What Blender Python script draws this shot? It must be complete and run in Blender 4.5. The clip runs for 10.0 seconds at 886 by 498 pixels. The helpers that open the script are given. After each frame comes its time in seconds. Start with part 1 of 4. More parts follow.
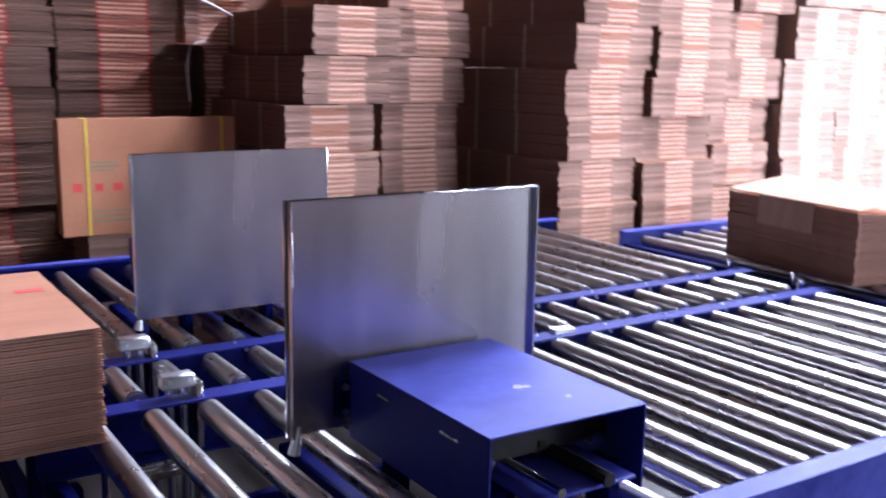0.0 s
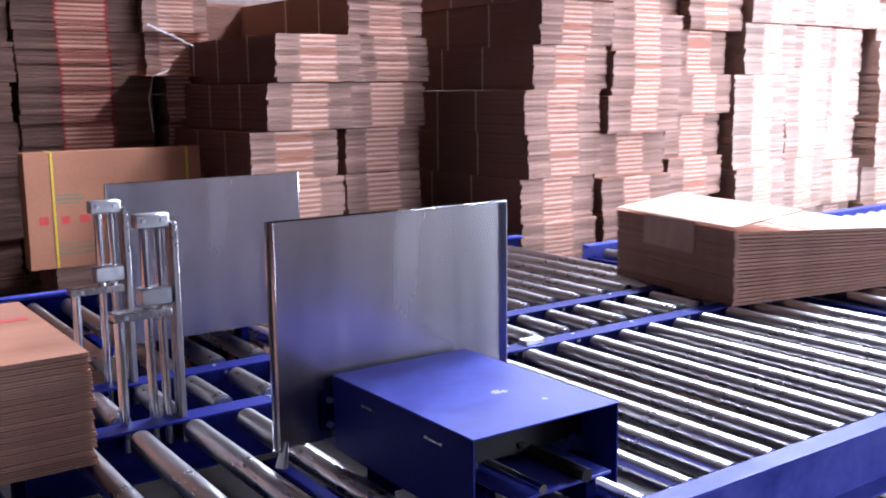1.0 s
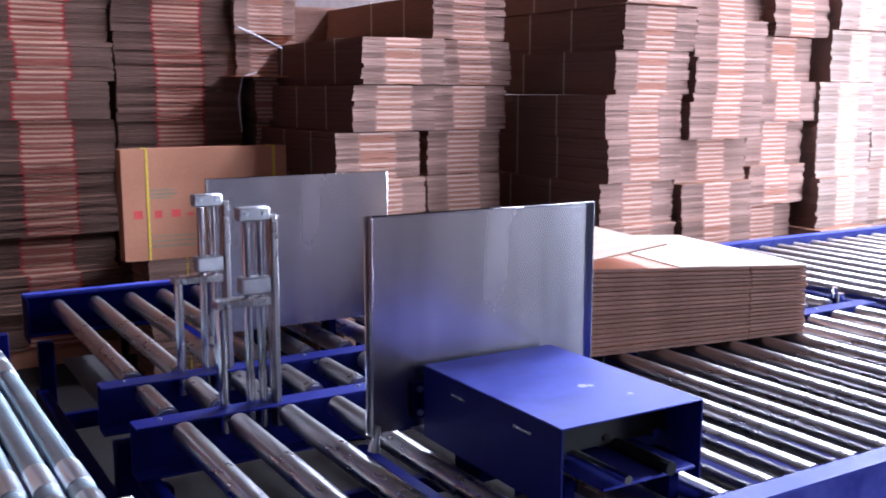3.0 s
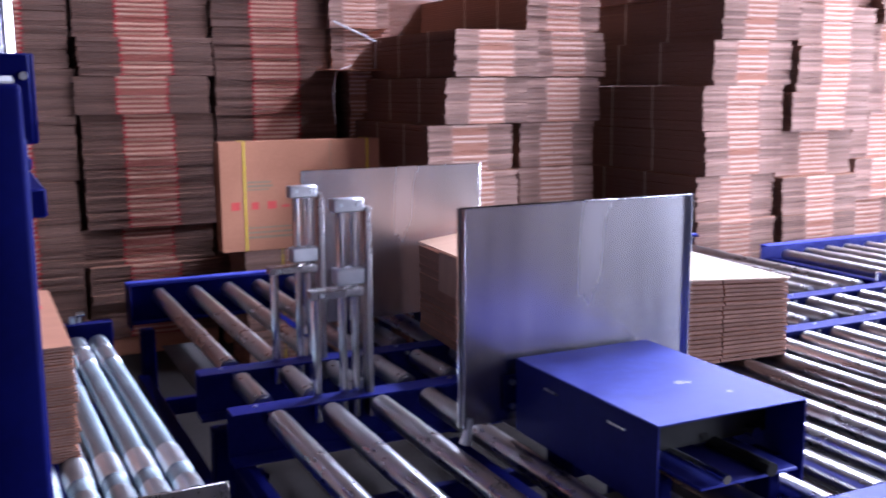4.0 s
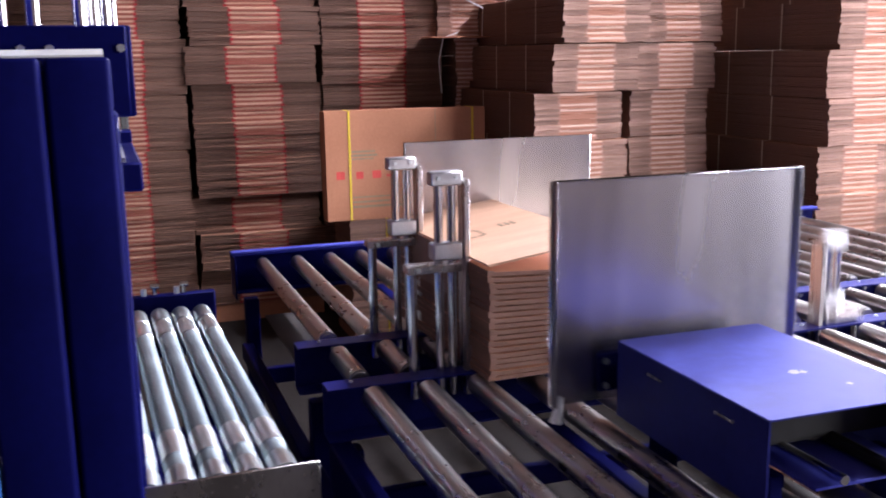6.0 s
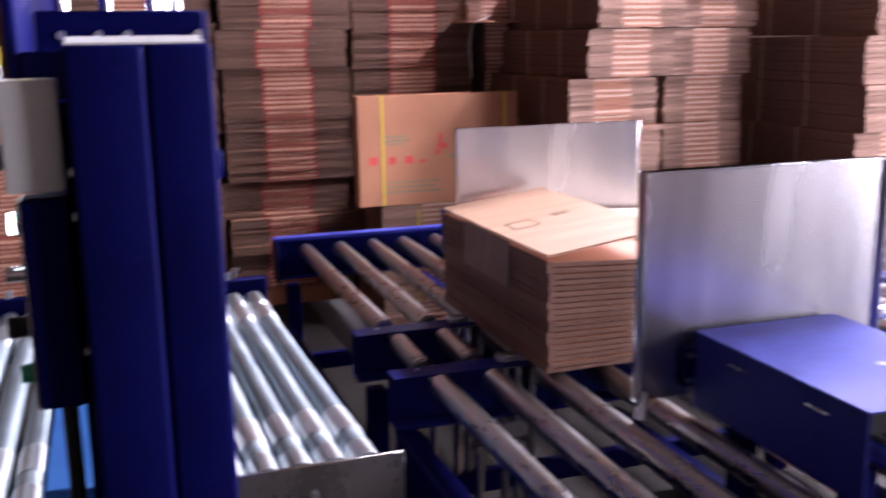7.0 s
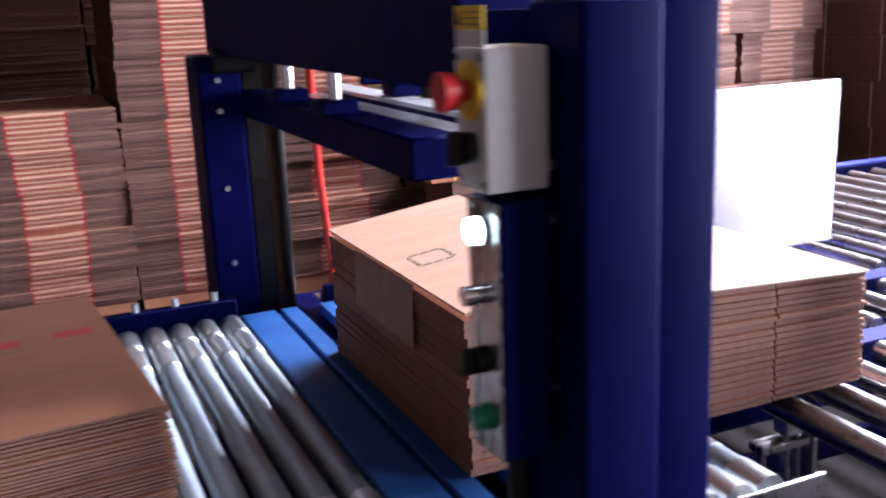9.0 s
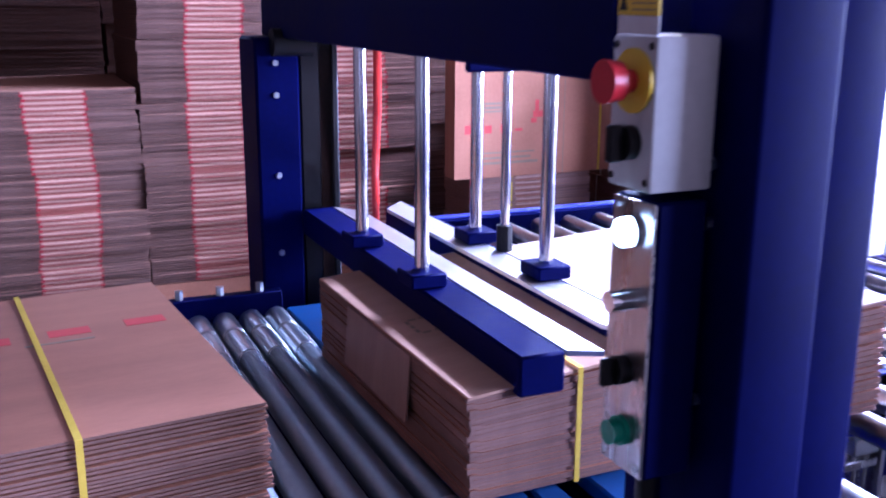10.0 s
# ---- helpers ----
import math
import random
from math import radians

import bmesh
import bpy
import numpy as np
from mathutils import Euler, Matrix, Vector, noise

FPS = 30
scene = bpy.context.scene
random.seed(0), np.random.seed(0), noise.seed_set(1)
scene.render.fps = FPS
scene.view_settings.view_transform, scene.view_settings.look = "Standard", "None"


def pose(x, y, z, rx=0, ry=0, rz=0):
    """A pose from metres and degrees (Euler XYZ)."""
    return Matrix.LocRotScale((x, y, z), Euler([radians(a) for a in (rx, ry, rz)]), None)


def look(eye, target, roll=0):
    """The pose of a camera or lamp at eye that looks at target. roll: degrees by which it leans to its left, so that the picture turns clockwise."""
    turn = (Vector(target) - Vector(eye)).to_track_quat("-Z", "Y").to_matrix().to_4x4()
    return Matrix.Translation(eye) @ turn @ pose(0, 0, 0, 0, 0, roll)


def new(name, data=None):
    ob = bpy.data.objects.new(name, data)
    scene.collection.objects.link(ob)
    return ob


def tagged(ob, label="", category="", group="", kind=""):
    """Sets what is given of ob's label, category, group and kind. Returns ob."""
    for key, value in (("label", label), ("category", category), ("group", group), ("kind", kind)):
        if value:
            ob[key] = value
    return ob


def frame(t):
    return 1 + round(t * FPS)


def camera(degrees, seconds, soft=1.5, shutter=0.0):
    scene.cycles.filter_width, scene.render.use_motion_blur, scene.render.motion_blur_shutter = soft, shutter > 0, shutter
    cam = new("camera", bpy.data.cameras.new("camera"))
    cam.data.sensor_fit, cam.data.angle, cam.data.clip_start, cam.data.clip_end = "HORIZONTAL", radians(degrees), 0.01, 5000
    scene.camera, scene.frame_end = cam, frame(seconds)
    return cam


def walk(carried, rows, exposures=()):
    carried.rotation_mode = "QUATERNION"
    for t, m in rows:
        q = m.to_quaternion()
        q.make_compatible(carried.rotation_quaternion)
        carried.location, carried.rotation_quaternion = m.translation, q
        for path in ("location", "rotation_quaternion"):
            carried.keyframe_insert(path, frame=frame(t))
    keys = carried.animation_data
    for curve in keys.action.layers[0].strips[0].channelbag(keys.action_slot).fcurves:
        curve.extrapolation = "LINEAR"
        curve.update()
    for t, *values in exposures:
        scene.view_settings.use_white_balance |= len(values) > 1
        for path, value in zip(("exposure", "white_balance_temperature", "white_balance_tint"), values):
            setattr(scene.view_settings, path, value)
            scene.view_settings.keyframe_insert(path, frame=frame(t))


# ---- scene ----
cam = camera(48.7, 10.0, soft=1.9, shutter=0.7)
PATH = [
    (0, (-0.686, -1.571, 1.439), (0.381, 0.08, 1.07), 0.9),
    (0.5, (-0.675, -1.599, 1.438), (0.321, 0.105, 1.114), 3.1),
    (1, (-0.754, -1.625, 1.437), (0.383, -0.012, 1.115), -0.7),
    (1.5, (-0.794, -1.64, 1.429), (0.381, -0.049, 1.132), -0.0),
    (2, (-0.821, -1.644, 1.431), (0.267, 0.007, 1.13), -0.5),
    (2.5, (-0.828, -1.663, 1.436), (0.224, 0.008, 1.122), 0.0),
    (4, (-0.826, -1.649, 1.429), (0.028, 0.13, 1.103), -0.4),
    (4.5, (-0.778, -1.626, 1.436), (-0.051, 0.204, 1.082), -0.0),
    (4.7, (-0.747, -1.628, 1.441), (-0.075, 0.224, 1.096), 0.2),
    (5, (-0.696, -1.612, 1.428), (-0.114, 0.269, 1.08), 0.5),
    (5.2, (-0.686, -1.609, 1.437), (-0.081, 0.261, 1.067), 0.4),
    (6.3, (-0.831, -1.588, 1.433), (-0.189, 0.265, 1.038), -1.1),
    (6.5, (-0.859, -1.587, 1.438), (-0.236, 0.269, 1.031), -1.7),
    (6.8, (-0.88, -1.564, 1.441), (-0.202, 0.274, 1.039), -0.9),
    (7, (-0.899, -1.533, 1.44), (-0.268, 0.318, 1.02), -0.8),
    (7.2, (-0.921, -1.488, 1.432), (-0.336, 0.375, 0.997), -0.1),
    (7.5, (-0.942, -1.37, 1.425), (-0.305, 0.484, 1.028), -0.9),
    (8, (-1.005, -1.176, 1.428), (-0.315, 0.648, 0.984), 0.3),
    (8.5, (-1.194, -1.07, 1.408), (-0.521, 0.747, 0.913), -0.8),
    (8.8, (-1.362, -1.036, 1.428), (-0.619, 0.75, 0.919), -3.4),
    (9, (-1.458, -1.028, 1.439), (-0.698, 0.757, 0.953), -2.4),
    (9.5, (-1.554, -0.989, 1.435), (-0.801, 0.8, 0.954), -0.9),
    (9.7, (-1.579, -0.966, 1.442), (-0.8, 0.812, 0.96), -0.6),
    (10, (-1.579, -0.899, 1.425), (-0.791, 0.872, 0.933), 0.3),
]

# ---- light and exposure ----
walk(cam, [(t, look(eye, target, roll)) for t, eye, target, roll in PATH], exposures=((0, 0.12, 5350, 18), (2.5, -0.06, 5100, 17), (4.5, 0.12, 5150, 25), (6.5, 0.27, 6050, 21), (7.5, 0.38, 5600, 37), (8.0, 0.4, 5200, 31), (8.5, 0.42, 5500, 23), (9.0, 0.78, 5650, 23), (9.5, 0.84, 4700, 41), (10, 1.0, 4500, 41)))

world = bpy.data.worlds.new("sky")
scene.world = world
world.use_nodes = True
sky = world.node_tree.nodes.new("ShaderNodeTexSky")
sky.sky_type, sky.sun_disc = "NISHITA", False
sky.sun_elevation, sky.sun_rotation = radians(42), radians(118)
world.node_tree.links.new(sky.outputs[0], world.node_tree.nodes["Background"].inputs[0])
world.node_tree.nodes["Background"].inputs[1].default_value = 0.12


def area(name, m, w, h, watts, colour):
    d = bpy.data.lights.new(name, "AREA")
    d.shape, d.size, d.size_y, d.energy, d.color = "RECTANGLE", w, h, watts, colour
    ob = new(name, d)
    ob.matrix_world = m
    return ob


# daylight in the wide loading door of the east wall, in the window band over the stacks and in the roof light; the
# hatch beside the door, the gable and high windows and the doorway behind are added, out of view
area("door_daylight", look((6.85, -5.2, 2.2), (0, -4.6, 2.0)), 2.7, 2.8, 640, (1.0, 0.97, 0.95))
# added lamp that brightens the right-hand stacks
area("added_hatch_light", look((6.85, -0.4, 2.0), (0, -0.4, 1.6)), 2.1, 2.8, 640, (1.0, 0.98, 0.96))
area("window_daylight", look((4.7, 6.75, 3.9), (2.6, 0, 0.8)), 2.5, 1.3, 420, (0.92, 0.96, 1.0))
# added lamp for the glint on the outfeed rollers
area("added_gable_light", look((-1.6, 6.75, 2.95), (-1.3, 0, 0.9)), 1.4, 0.4, 15, (0.92, 0.96, 1.0))
area("roof_daylight", look((4.25, 2.6, 4.98), (4.25, 2.601, 0)), 0.55, 4.0, 1200, (0.98, 0.98, 1.0))
# added lamp for the bright streaks on the main rollers
area("added_high_window_light", look((6.85, 3.3, 4.25), (0, 3.3, 3.4)), 3.3, 0.7, 480, (0.96, 0.98, 1.0))
# added lamp, a faint fill from behind
area("added_doorway_fill", look((-5.3, -7.7, 1.3), (-1.0, 0.5, 1.0)), 1.2, 2.1, 4, (0.95, 0.97, 1.0))

# ---- materials ----


def material(name, c1, c2, rough=0.6, metal=0.0, scale=6.0, fine=60.0, bump=0.1, stretch=(1, 1, 1), spread=0.15, island=0.0, obj=0.0, spec=0.5):
    """Two colours mixed by coarse and fine noise, uneven gloss and fine relief; island and obj vary loose pieces and whole objects."""
    m = bpy.data.materials.new(name)
    m.use_nodes = True
    n, l = m.node_tree.nodes, m.node_tree.links
    b = n["Principled BSDF"]
    co = n.new("ShaderNodeTexCoord")
    mp = n.new("ShaderNodeMapping")
    mp.inputs["Scale"].default_value = stretch
    l.new(co.outputs["Object"], mp.inputs[0])
    big, small = n.new("ShaderNodeTexNoise"), n.new("ShaderNodeTexNoise")
    for t, s, d in ((big, scale, 4), (small, fine, 3)):
        t.inputs["Scale"].default_value, t.inputs["Detail"].default_value = s, d
        l.new(mp.outputs[0], t.inputs["Vector"])
    mix = n.new("ShaderNodeMath")
    mix.operation = "MULTIPLY_ADD"
    l.new(small.outputs["Fac"], mix.inputs[0])
    mix.inputs[1].default_value = 0.45
    l.new(big.outputs["Fac"], mix.inputs[2])
    ramp = n.new("ShaderNodeValToRGB")
    ramp.color_ramp.elements[0].position, ramp.color_ramp.elements[1].position = 0.5, 0.95
    ramp.color_ramp.elements[0].color, ramp.color_ramp.elements[1].color = (*c1, 1), (*c2, 1)
    l.new(mix.outputs[0], ramp.inputs[0])
    out = ramp.outputs[0]
    for amount, node, socket in ((island, "ShaderNodeNewGeometry", "Random Per Island"), (obj, "ShaderNodeObjectInfo", "Random")):
        if amount:
            src, mr, hs = n.new(node), n.new("ShaderNodeMapRange"), n.new("ShaderNodeHueSaturation")
            l.new(src.outputs[socket], mr.inputs[0])
            mr.inputs[3].default_value, mr.inputs[4].default_value = 1 - amount, 1 + amount
            l.new(mr.outputs[0], hs.inputs["Value"])
            l.new(out, hs.inputs["Color"])
            out = hs.outputs[0]
    l.new(out, b.inputs["Base Color"])
    rr = n.new("ShaderNodeMapRange")
    rr.inputs[3].default_value, rr.inputs[4].default_value = max(rough - spread, 0.03), min(rough + spread, 1)
    l.new(mix.outputs[0], rr.inputs[0])
    rr.inputs[1].default_value, rr.inputs[2].default_value = 0.4, 1.0
    l.new(rr.outputs[0], b.inputs["Roughness"])
    b.inputs["Metallic"].default_value = metal
    b.inputs["Specular IOR Level"].default_value = spec
    if bump:
        bp = n.new("ShaderNodeBump")
        bp.inputs["Strength"].default_value, bp.inputs["Distance"].default_value = bump, 0.002
        l.new(mix.outputs[0], bp.inputs["Height"])
        l.new(bp.outputs[0], b.inputs["Normal"])
    return m


LAYER = 0.0123  # one ply of a folded flat carton


def banded(name, edge1, edge2, ink1, ink2, line, half, centre=0.0, island=0.3):
    """Board edges with a printed band in the middle of the front, inked lines at the band's borders."""
    m = material(name, edge1, edge2, 0.85, 0, 5, 90, 0.15, (1, 1, 4), 0.08, 0, 0.12, 0.1)
    n, l = m.node_tree.nodes, m.node_tree.links
    b = n["Principled BSDF"]
    before = b.inputs["Base Color"].links[0].from_socket
    co, sep = n.new("ShaderNodeTexCoord"), n.new("ShaderNodeSeparateXYZ")
    l.new(co.outputs["Object"], sep.inputs[0])
    wob = n.new("ShaderNodeTexNoise")
    wob.inputs["Scale"].default_value = 14
    l.new(co.outputs["Object"], wob.inputs["Vector"])

    def op(kind, a, c):
        k = n.new("ShaderNodeMath")
        k.operation = kind
        for i, v in enumerate((a, c)):
            if isinstance(v, (int, float)):
                k.inputs[i].default_value = v
            else:
                l.new(v, k.inputs[i])
        return k.outputs[0]

    off = op("MULTIPLY", op("SUBTRACT", wob.outputs["Fac"], 0.5), 0.03)
    dist = op("ABSOLUTE", op("ADD", op("SUBTRACT", sep.outputs[0], centre), off), 0)
    inside = op("LESS_THAN", dist, half)
    border = op("LESS_THAN", op("ABSOLUTE", op("SUBTRACT", dist, half), 0), 0.009)
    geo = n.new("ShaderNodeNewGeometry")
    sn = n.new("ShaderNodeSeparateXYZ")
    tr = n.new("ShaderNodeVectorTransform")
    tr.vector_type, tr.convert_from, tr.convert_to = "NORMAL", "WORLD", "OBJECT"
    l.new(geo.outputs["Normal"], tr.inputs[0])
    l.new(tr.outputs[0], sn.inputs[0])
    front = op("GREATER_THAN", op("ABSOLUTE", sn.outputs[1], 0), 0.6)
    ir = n.new("ShaderNodeValToRGB")
    ir.color_ramp.interpolation = "CONSTANT"
    ir.color_ramp.elements[0].color, ir.color_ramp.elements[1].color = (*ink1, 1), (*ink2, 1)
    ir.color_ramp.elements[1].position = 0.62
    layer = op("FLOOR", op("DIVIDE", sep.outputs[2], LAYER), 0)
    info = n.new("ShaderNodeObjectInfo")
    wn = n.new("ShaderNodeTexWhiteNoise")
    wn.noise_dimensions = "1D"
    l.new(op("ADD", layer, op("MULTIPLY", info.outputs["Random"], 977.0)), wn.inputs["W"])
    stripe = op("MULTIPLY", op("FLOORED_MODULO", layer, 2.0), 0.6)
    l.new(op("ADD", stripe, op("MULTIPLY", wn.outputs["Value"], 0.4)), ir.inputs[0])
    lv = n.new("ShaderNodeMapRange")
    l.new(wn.outputs["Value"], lv.inputs[0])
    lv.inputs[3].default_value, lv.inputs[4].default_value = 1 - island, 1 + island
    hue = n.new("ShaderNodeHueSaturation")
    l.new(lv.outputs[0], hue.inputs["Value"])
    l.new(before, hue.inputs["Color"])
    before = hue.outputs[0]
    # the ends are folded edges of smooth brown board, darkened for the shade on them; the fronts are cut edges
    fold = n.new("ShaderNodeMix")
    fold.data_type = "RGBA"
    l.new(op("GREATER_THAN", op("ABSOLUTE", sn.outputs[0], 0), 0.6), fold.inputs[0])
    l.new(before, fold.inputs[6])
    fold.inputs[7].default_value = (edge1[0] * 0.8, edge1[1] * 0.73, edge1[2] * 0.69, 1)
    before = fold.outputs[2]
    top = n.new("ShaderNodeMix")
    top.data_type = "RGBA"
    l.new(op("GREATER_THAN", op("ABSOLUTE", sn.outputs[2], 0), 0.6), top.inputs[0])
    l.new(before, top.inputs[6])
    top.inputs[7].default_value = (0.33, 0.165, 0.10, 1)
    before = top.outputs[2]
    m1, m2 = n.new("ShaderNodeMix"), n.new("ShaderNodeMix")
    m1.data_type = m2.data_type = "RGBA"
    l.new(op("MULTIPLY", inside, front), m1.inputs[0])
    l.new(before, m1.inputs[6])
    l.new(ir.outputs[0], m1.inputs[7])
    dash = op("SUBTRACT", 1.0, op("MULTIPLY", op("FLOORED_MODULO", layer, 2.0), 0.65))
    l.new(op("MULTIPLY", op("MULTIPLY", border, dash), front), m2.inputs[0])
    l.new(m1.outputs[2], m2.inputs[6])
    m2.inputs[7].default_value = (*line, 1)
    l.new(m2.outputs[2], b.inputs["Base Color"])
    return m


BLUE = material("blue_enamel", (0.0024, 0.0028, 0.042), (0.0034, 0.004, 0.064), 0.55, 0, 5, 80, 0.06, spread=0.08, obj=0.05, spec=0.03)
# lit and shaded faces get their own tones of the blue paint
BLUE_MID = material("half_shaded_blue_enamel", (0.008, 0.010, 0.105), (0.018, 0.021, 0.17), 0.5, 0, 5, 60, 0.06, spread=0.1, obj=0.05, spec=0.1)
BLUE_WORN_LIT = material("worn_lit_blue_enamel", (0.024, 0.028, 0.225), (0.075, 0.086, 0.40), 0.5, 0, 9, 40, 0.08, spread=0.15, spec=0.12)
STEEL = material("roller_steel", (0.43, 0.41, 0.405), (0.60, 0.585, 0.58), 0.29, 1, 3, 60, 0.0, (1, 0.3, 1), 0.05, 0, 0.12)
ZINC = material("zinc_plated_steel", (0.60, 0.66, 0.68), (0.78, 0.83, 0.84), 0.34, 1, 10, 90, 0.0, (1, 0.3, 1), 0.06, 0, 0.10)
ZINC_DULL = material("dull_zinc_sleeve", (0.25, 0.30, 0.325), (0.37, 0.43, 0.455), 0.53, 1, 14, 120, 0.1, (1, 0.5, 1), 0.1, 0, 0.12)


def rolled_sheet(name):
    """Galvanised sheet: gloss drawn out upright by the rolling, with cloudy lighter and darker patches."""
    m = material(name, (0.31, 0.305, 0.33), (0.62, 0.61, 0.64), 0.25, 1, 1.6, 7.0, 0.0, (3.2, 1, 0.45), 0.035)
    n, l = m.node_tree.nodes, m.node_tree.links
    b = n["Principled BSDF"]
    for k in n:
        if k.type == "VALTORGB":
            k.color_ramp.elements[0].position, k.color_ramp.elements[1].position = 0.3, 1.0
    up = n.new("ShaderNodeCombineXYZ")
    up.inputs[2].default_value = 1.0
    l.new(up.outputs[0], b.inputs["Tangent"])
    b.inputs["Anisotropic"].default_value = 0.75
    return m


SHEET = rolled_sheet("galvanised_sheet")
CHROME = material("polished_rod", (0.62, 0.62, 0.63), (0.75, 0.75, 0.75), 0.14, 1, 9, 150, 0.02, spread=0.06)
ALU = material("cast_aluminium", (0.45, 0.46, 0.48), (0.62, 0.63, 0.64), 0.38, 1, 20, 200, 0.1)
STAINLESS = material("brushed_stainless", (0.42, 0.40, 0.39), (0.56, 0.54, 0.53), 0.27, 1, 6, 160, 0.05, (1, 6, 0.4), 0.1)
PRESS_STEEL = material("bright_plate_steel", (0.66, 0.66, 0.665), (0.80, 0.80, 0.80), 0.42, 1, 4, 60, 0.03, (1, 0.4, 1), 0.06)
BLACK = material("black_plastic", (0.006, 0.006, 0.0065), (0.015, 0.015, 0.015), 0.45, 0, 8, 90, 0.05, spec=0.25)
GREY_PLASTIC = material("light_grey_plastic", (0.50, 0.50, 0.49), (0.60, 0.60, 0.58), 0.45, 0, 6, 90, 0.04)
RED_PLASTIC = material("red_plastic", (0.50, 0.015, 0.02), (0.62, 0.03, 0.035), 0.35, 0, 6, 60, 0.02)
YELLOW_PLASTIC = material("yellow_plastic", (0.72, 0.50, 0.01), (0.85, 0.62, 0.02), 0.4, 0, 6, 60, 0.02)
GREEN_PLASTIC = material("green_plastic", (0.01, 0.22, 0.12), (0.02, 0.32, 0.18), 0.35, 0, 6, 60, 0.02)
YELLOW_STRAP = material("yellow_strapping", (0.68, 0.48, 0.03), (0.8, 0.60, 0.07), 0.7, 0, 12, 120, 0.1, spec=0.15)
SCUFF = material("bare_worn_spot", (0.20, 0.19, 0.30), (0.36, 0.33, 0.38), 0.6, 0, 60, 300, 0.1)
TRAY = material("dark_tray_steel", (0.02, 0.017, 0.016), (0.05, 0.042, 0.039), 0.6, 0.3, 5, 60, 0.2)
PALE_STRAP = material("pale_strapping", (0.42, 0.32, 0.22), (0.55, 0.44, 0.32), 0.5, 0, 12, 120, 0.05)
RED_HOSE = material("red_hose", (0.75, 0.03, 0.02), (0.9, 0.06, 0.03), 0.35, 0, 6, 60, 0.02)
BELT = material("blue_belt", (0.012, 0.062, 0.22), (0.024, 0.105, 0.31), 0.6, 0, 8, 120, 0.15, spec=0.2)
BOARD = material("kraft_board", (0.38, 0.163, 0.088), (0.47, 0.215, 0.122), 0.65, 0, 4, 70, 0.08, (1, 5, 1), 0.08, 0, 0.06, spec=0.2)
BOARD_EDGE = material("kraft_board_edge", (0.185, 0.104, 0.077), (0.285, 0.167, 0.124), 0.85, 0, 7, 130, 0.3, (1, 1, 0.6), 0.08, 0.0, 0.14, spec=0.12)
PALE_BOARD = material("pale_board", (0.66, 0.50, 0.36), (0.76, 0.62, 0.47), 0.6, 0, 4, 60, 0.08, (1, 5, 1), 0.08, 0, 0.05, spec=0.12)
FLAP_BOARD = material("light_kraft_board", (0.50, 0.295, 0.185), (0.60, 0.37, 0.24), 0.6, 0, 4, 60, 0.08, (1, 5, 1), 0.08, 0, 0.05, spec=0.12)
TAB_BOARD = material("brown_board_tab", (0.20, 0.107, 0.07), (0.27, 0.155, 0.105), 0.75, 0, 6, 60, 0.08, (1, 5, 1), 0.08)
# folded left ends, darkened in colour for the shade on them
BOARD_FOLD_SHADED = material("shaded_kraft_board_fold", (0.135, 0.066, 0.043), (0.195, 0.10, 0.067), 0.8, 0, 5, 60, 0.1, (1, 3, 1), 0.08, 0, 0.1, spec=0.12)
INK_RED = material("red_ink", (0.55, 0.05, 0.04), (0.66, 0.09, 0.07), 0.7, 0, 20, 120, 0.05)
INK_GREY = material("grey_ink", (0.24, 0.18, 0.11), (0.31, 0.23, 0.14), 0.75, 0, 20, 120, 0.05)
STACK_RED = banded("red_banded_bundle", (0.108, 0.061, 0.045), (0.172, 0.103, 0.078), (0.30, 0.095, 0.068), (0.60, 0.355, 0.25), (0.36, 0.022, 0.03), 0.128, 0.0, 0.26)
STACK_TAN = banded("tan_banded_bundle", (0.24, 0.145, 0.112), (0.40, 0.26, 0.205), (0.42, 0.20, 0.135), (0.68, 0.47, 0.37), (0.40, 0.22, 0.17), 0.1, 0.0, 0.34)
# board colour made paler for the strong daylight on the right-hand stacks
STACK_SUNLIT = banded("sunlit_banded_bundle", (0.34, 0.24, 0.19), (0.50, 0.38, 0.31), (0.60, 0.36, 0.26), (0.80, 0.62, 0.50), (0.5, 0.32, 0.24), 0.085, 0.02, 0.28)
CONCRETE = material("dusty_concrete", (0.017, 0.015, 0.014), (0.038, 0.032, 0.030), 0.8, 0, 1.2, 30, 0.3, spec=0.06)
PLASTER = material("grimy_wall", (0.11, 0.082, 0.072), (0.19, 0.15, 0.135), 0.9, 0, 0.8, 20, 0.3, spec=0.02)
LABEL_WHITE = material("white_label", (0.62, 0.62, 0.62), (0.72, 0.72, 0.72), 0.5, 0, 8, 90, 0.02)
GLOW = bpy.data.materials.new("lit_button")
GLOW.use_nodes = True
GLOW.node_tree.nodes["Principled BSDF"].inputs["Emission Color"].default_value = (0.75, 1.0, 0.93, 1)
GLOW.node_tree.nodes["Principled BSDF"].inputs["Emission Strength"].default_value = 6

# ---- building blocks ----


def box(bm, x0, x1, y0, y1, z0, z1, bevel=0.0, seg=1):
    b = bmesh.new()
    bmesh.ops.create_cube(b, size=1)
    for v in b.verts:
        v.co = Vector(((x0 + x1) / 2 + v.co.x * (x1 - x0), (y0 + y1) / 2 + v.co.y * (y1 - y0), (z0 + z1) / 2 + v.co.z * (z1 - z0)))
    if bevel:
        bmesh.ops.bevel(b, geom=b.edges[:], offset=bevel, segments=seg, affect="EDGES", profile=0.5)
    d = bpy.data.meshes.new("tmp")
    b.to_mesh(d)
    b.free()
    bm.from_mesh(d)
    bpy.data.meshes.remove(d)
    return bm


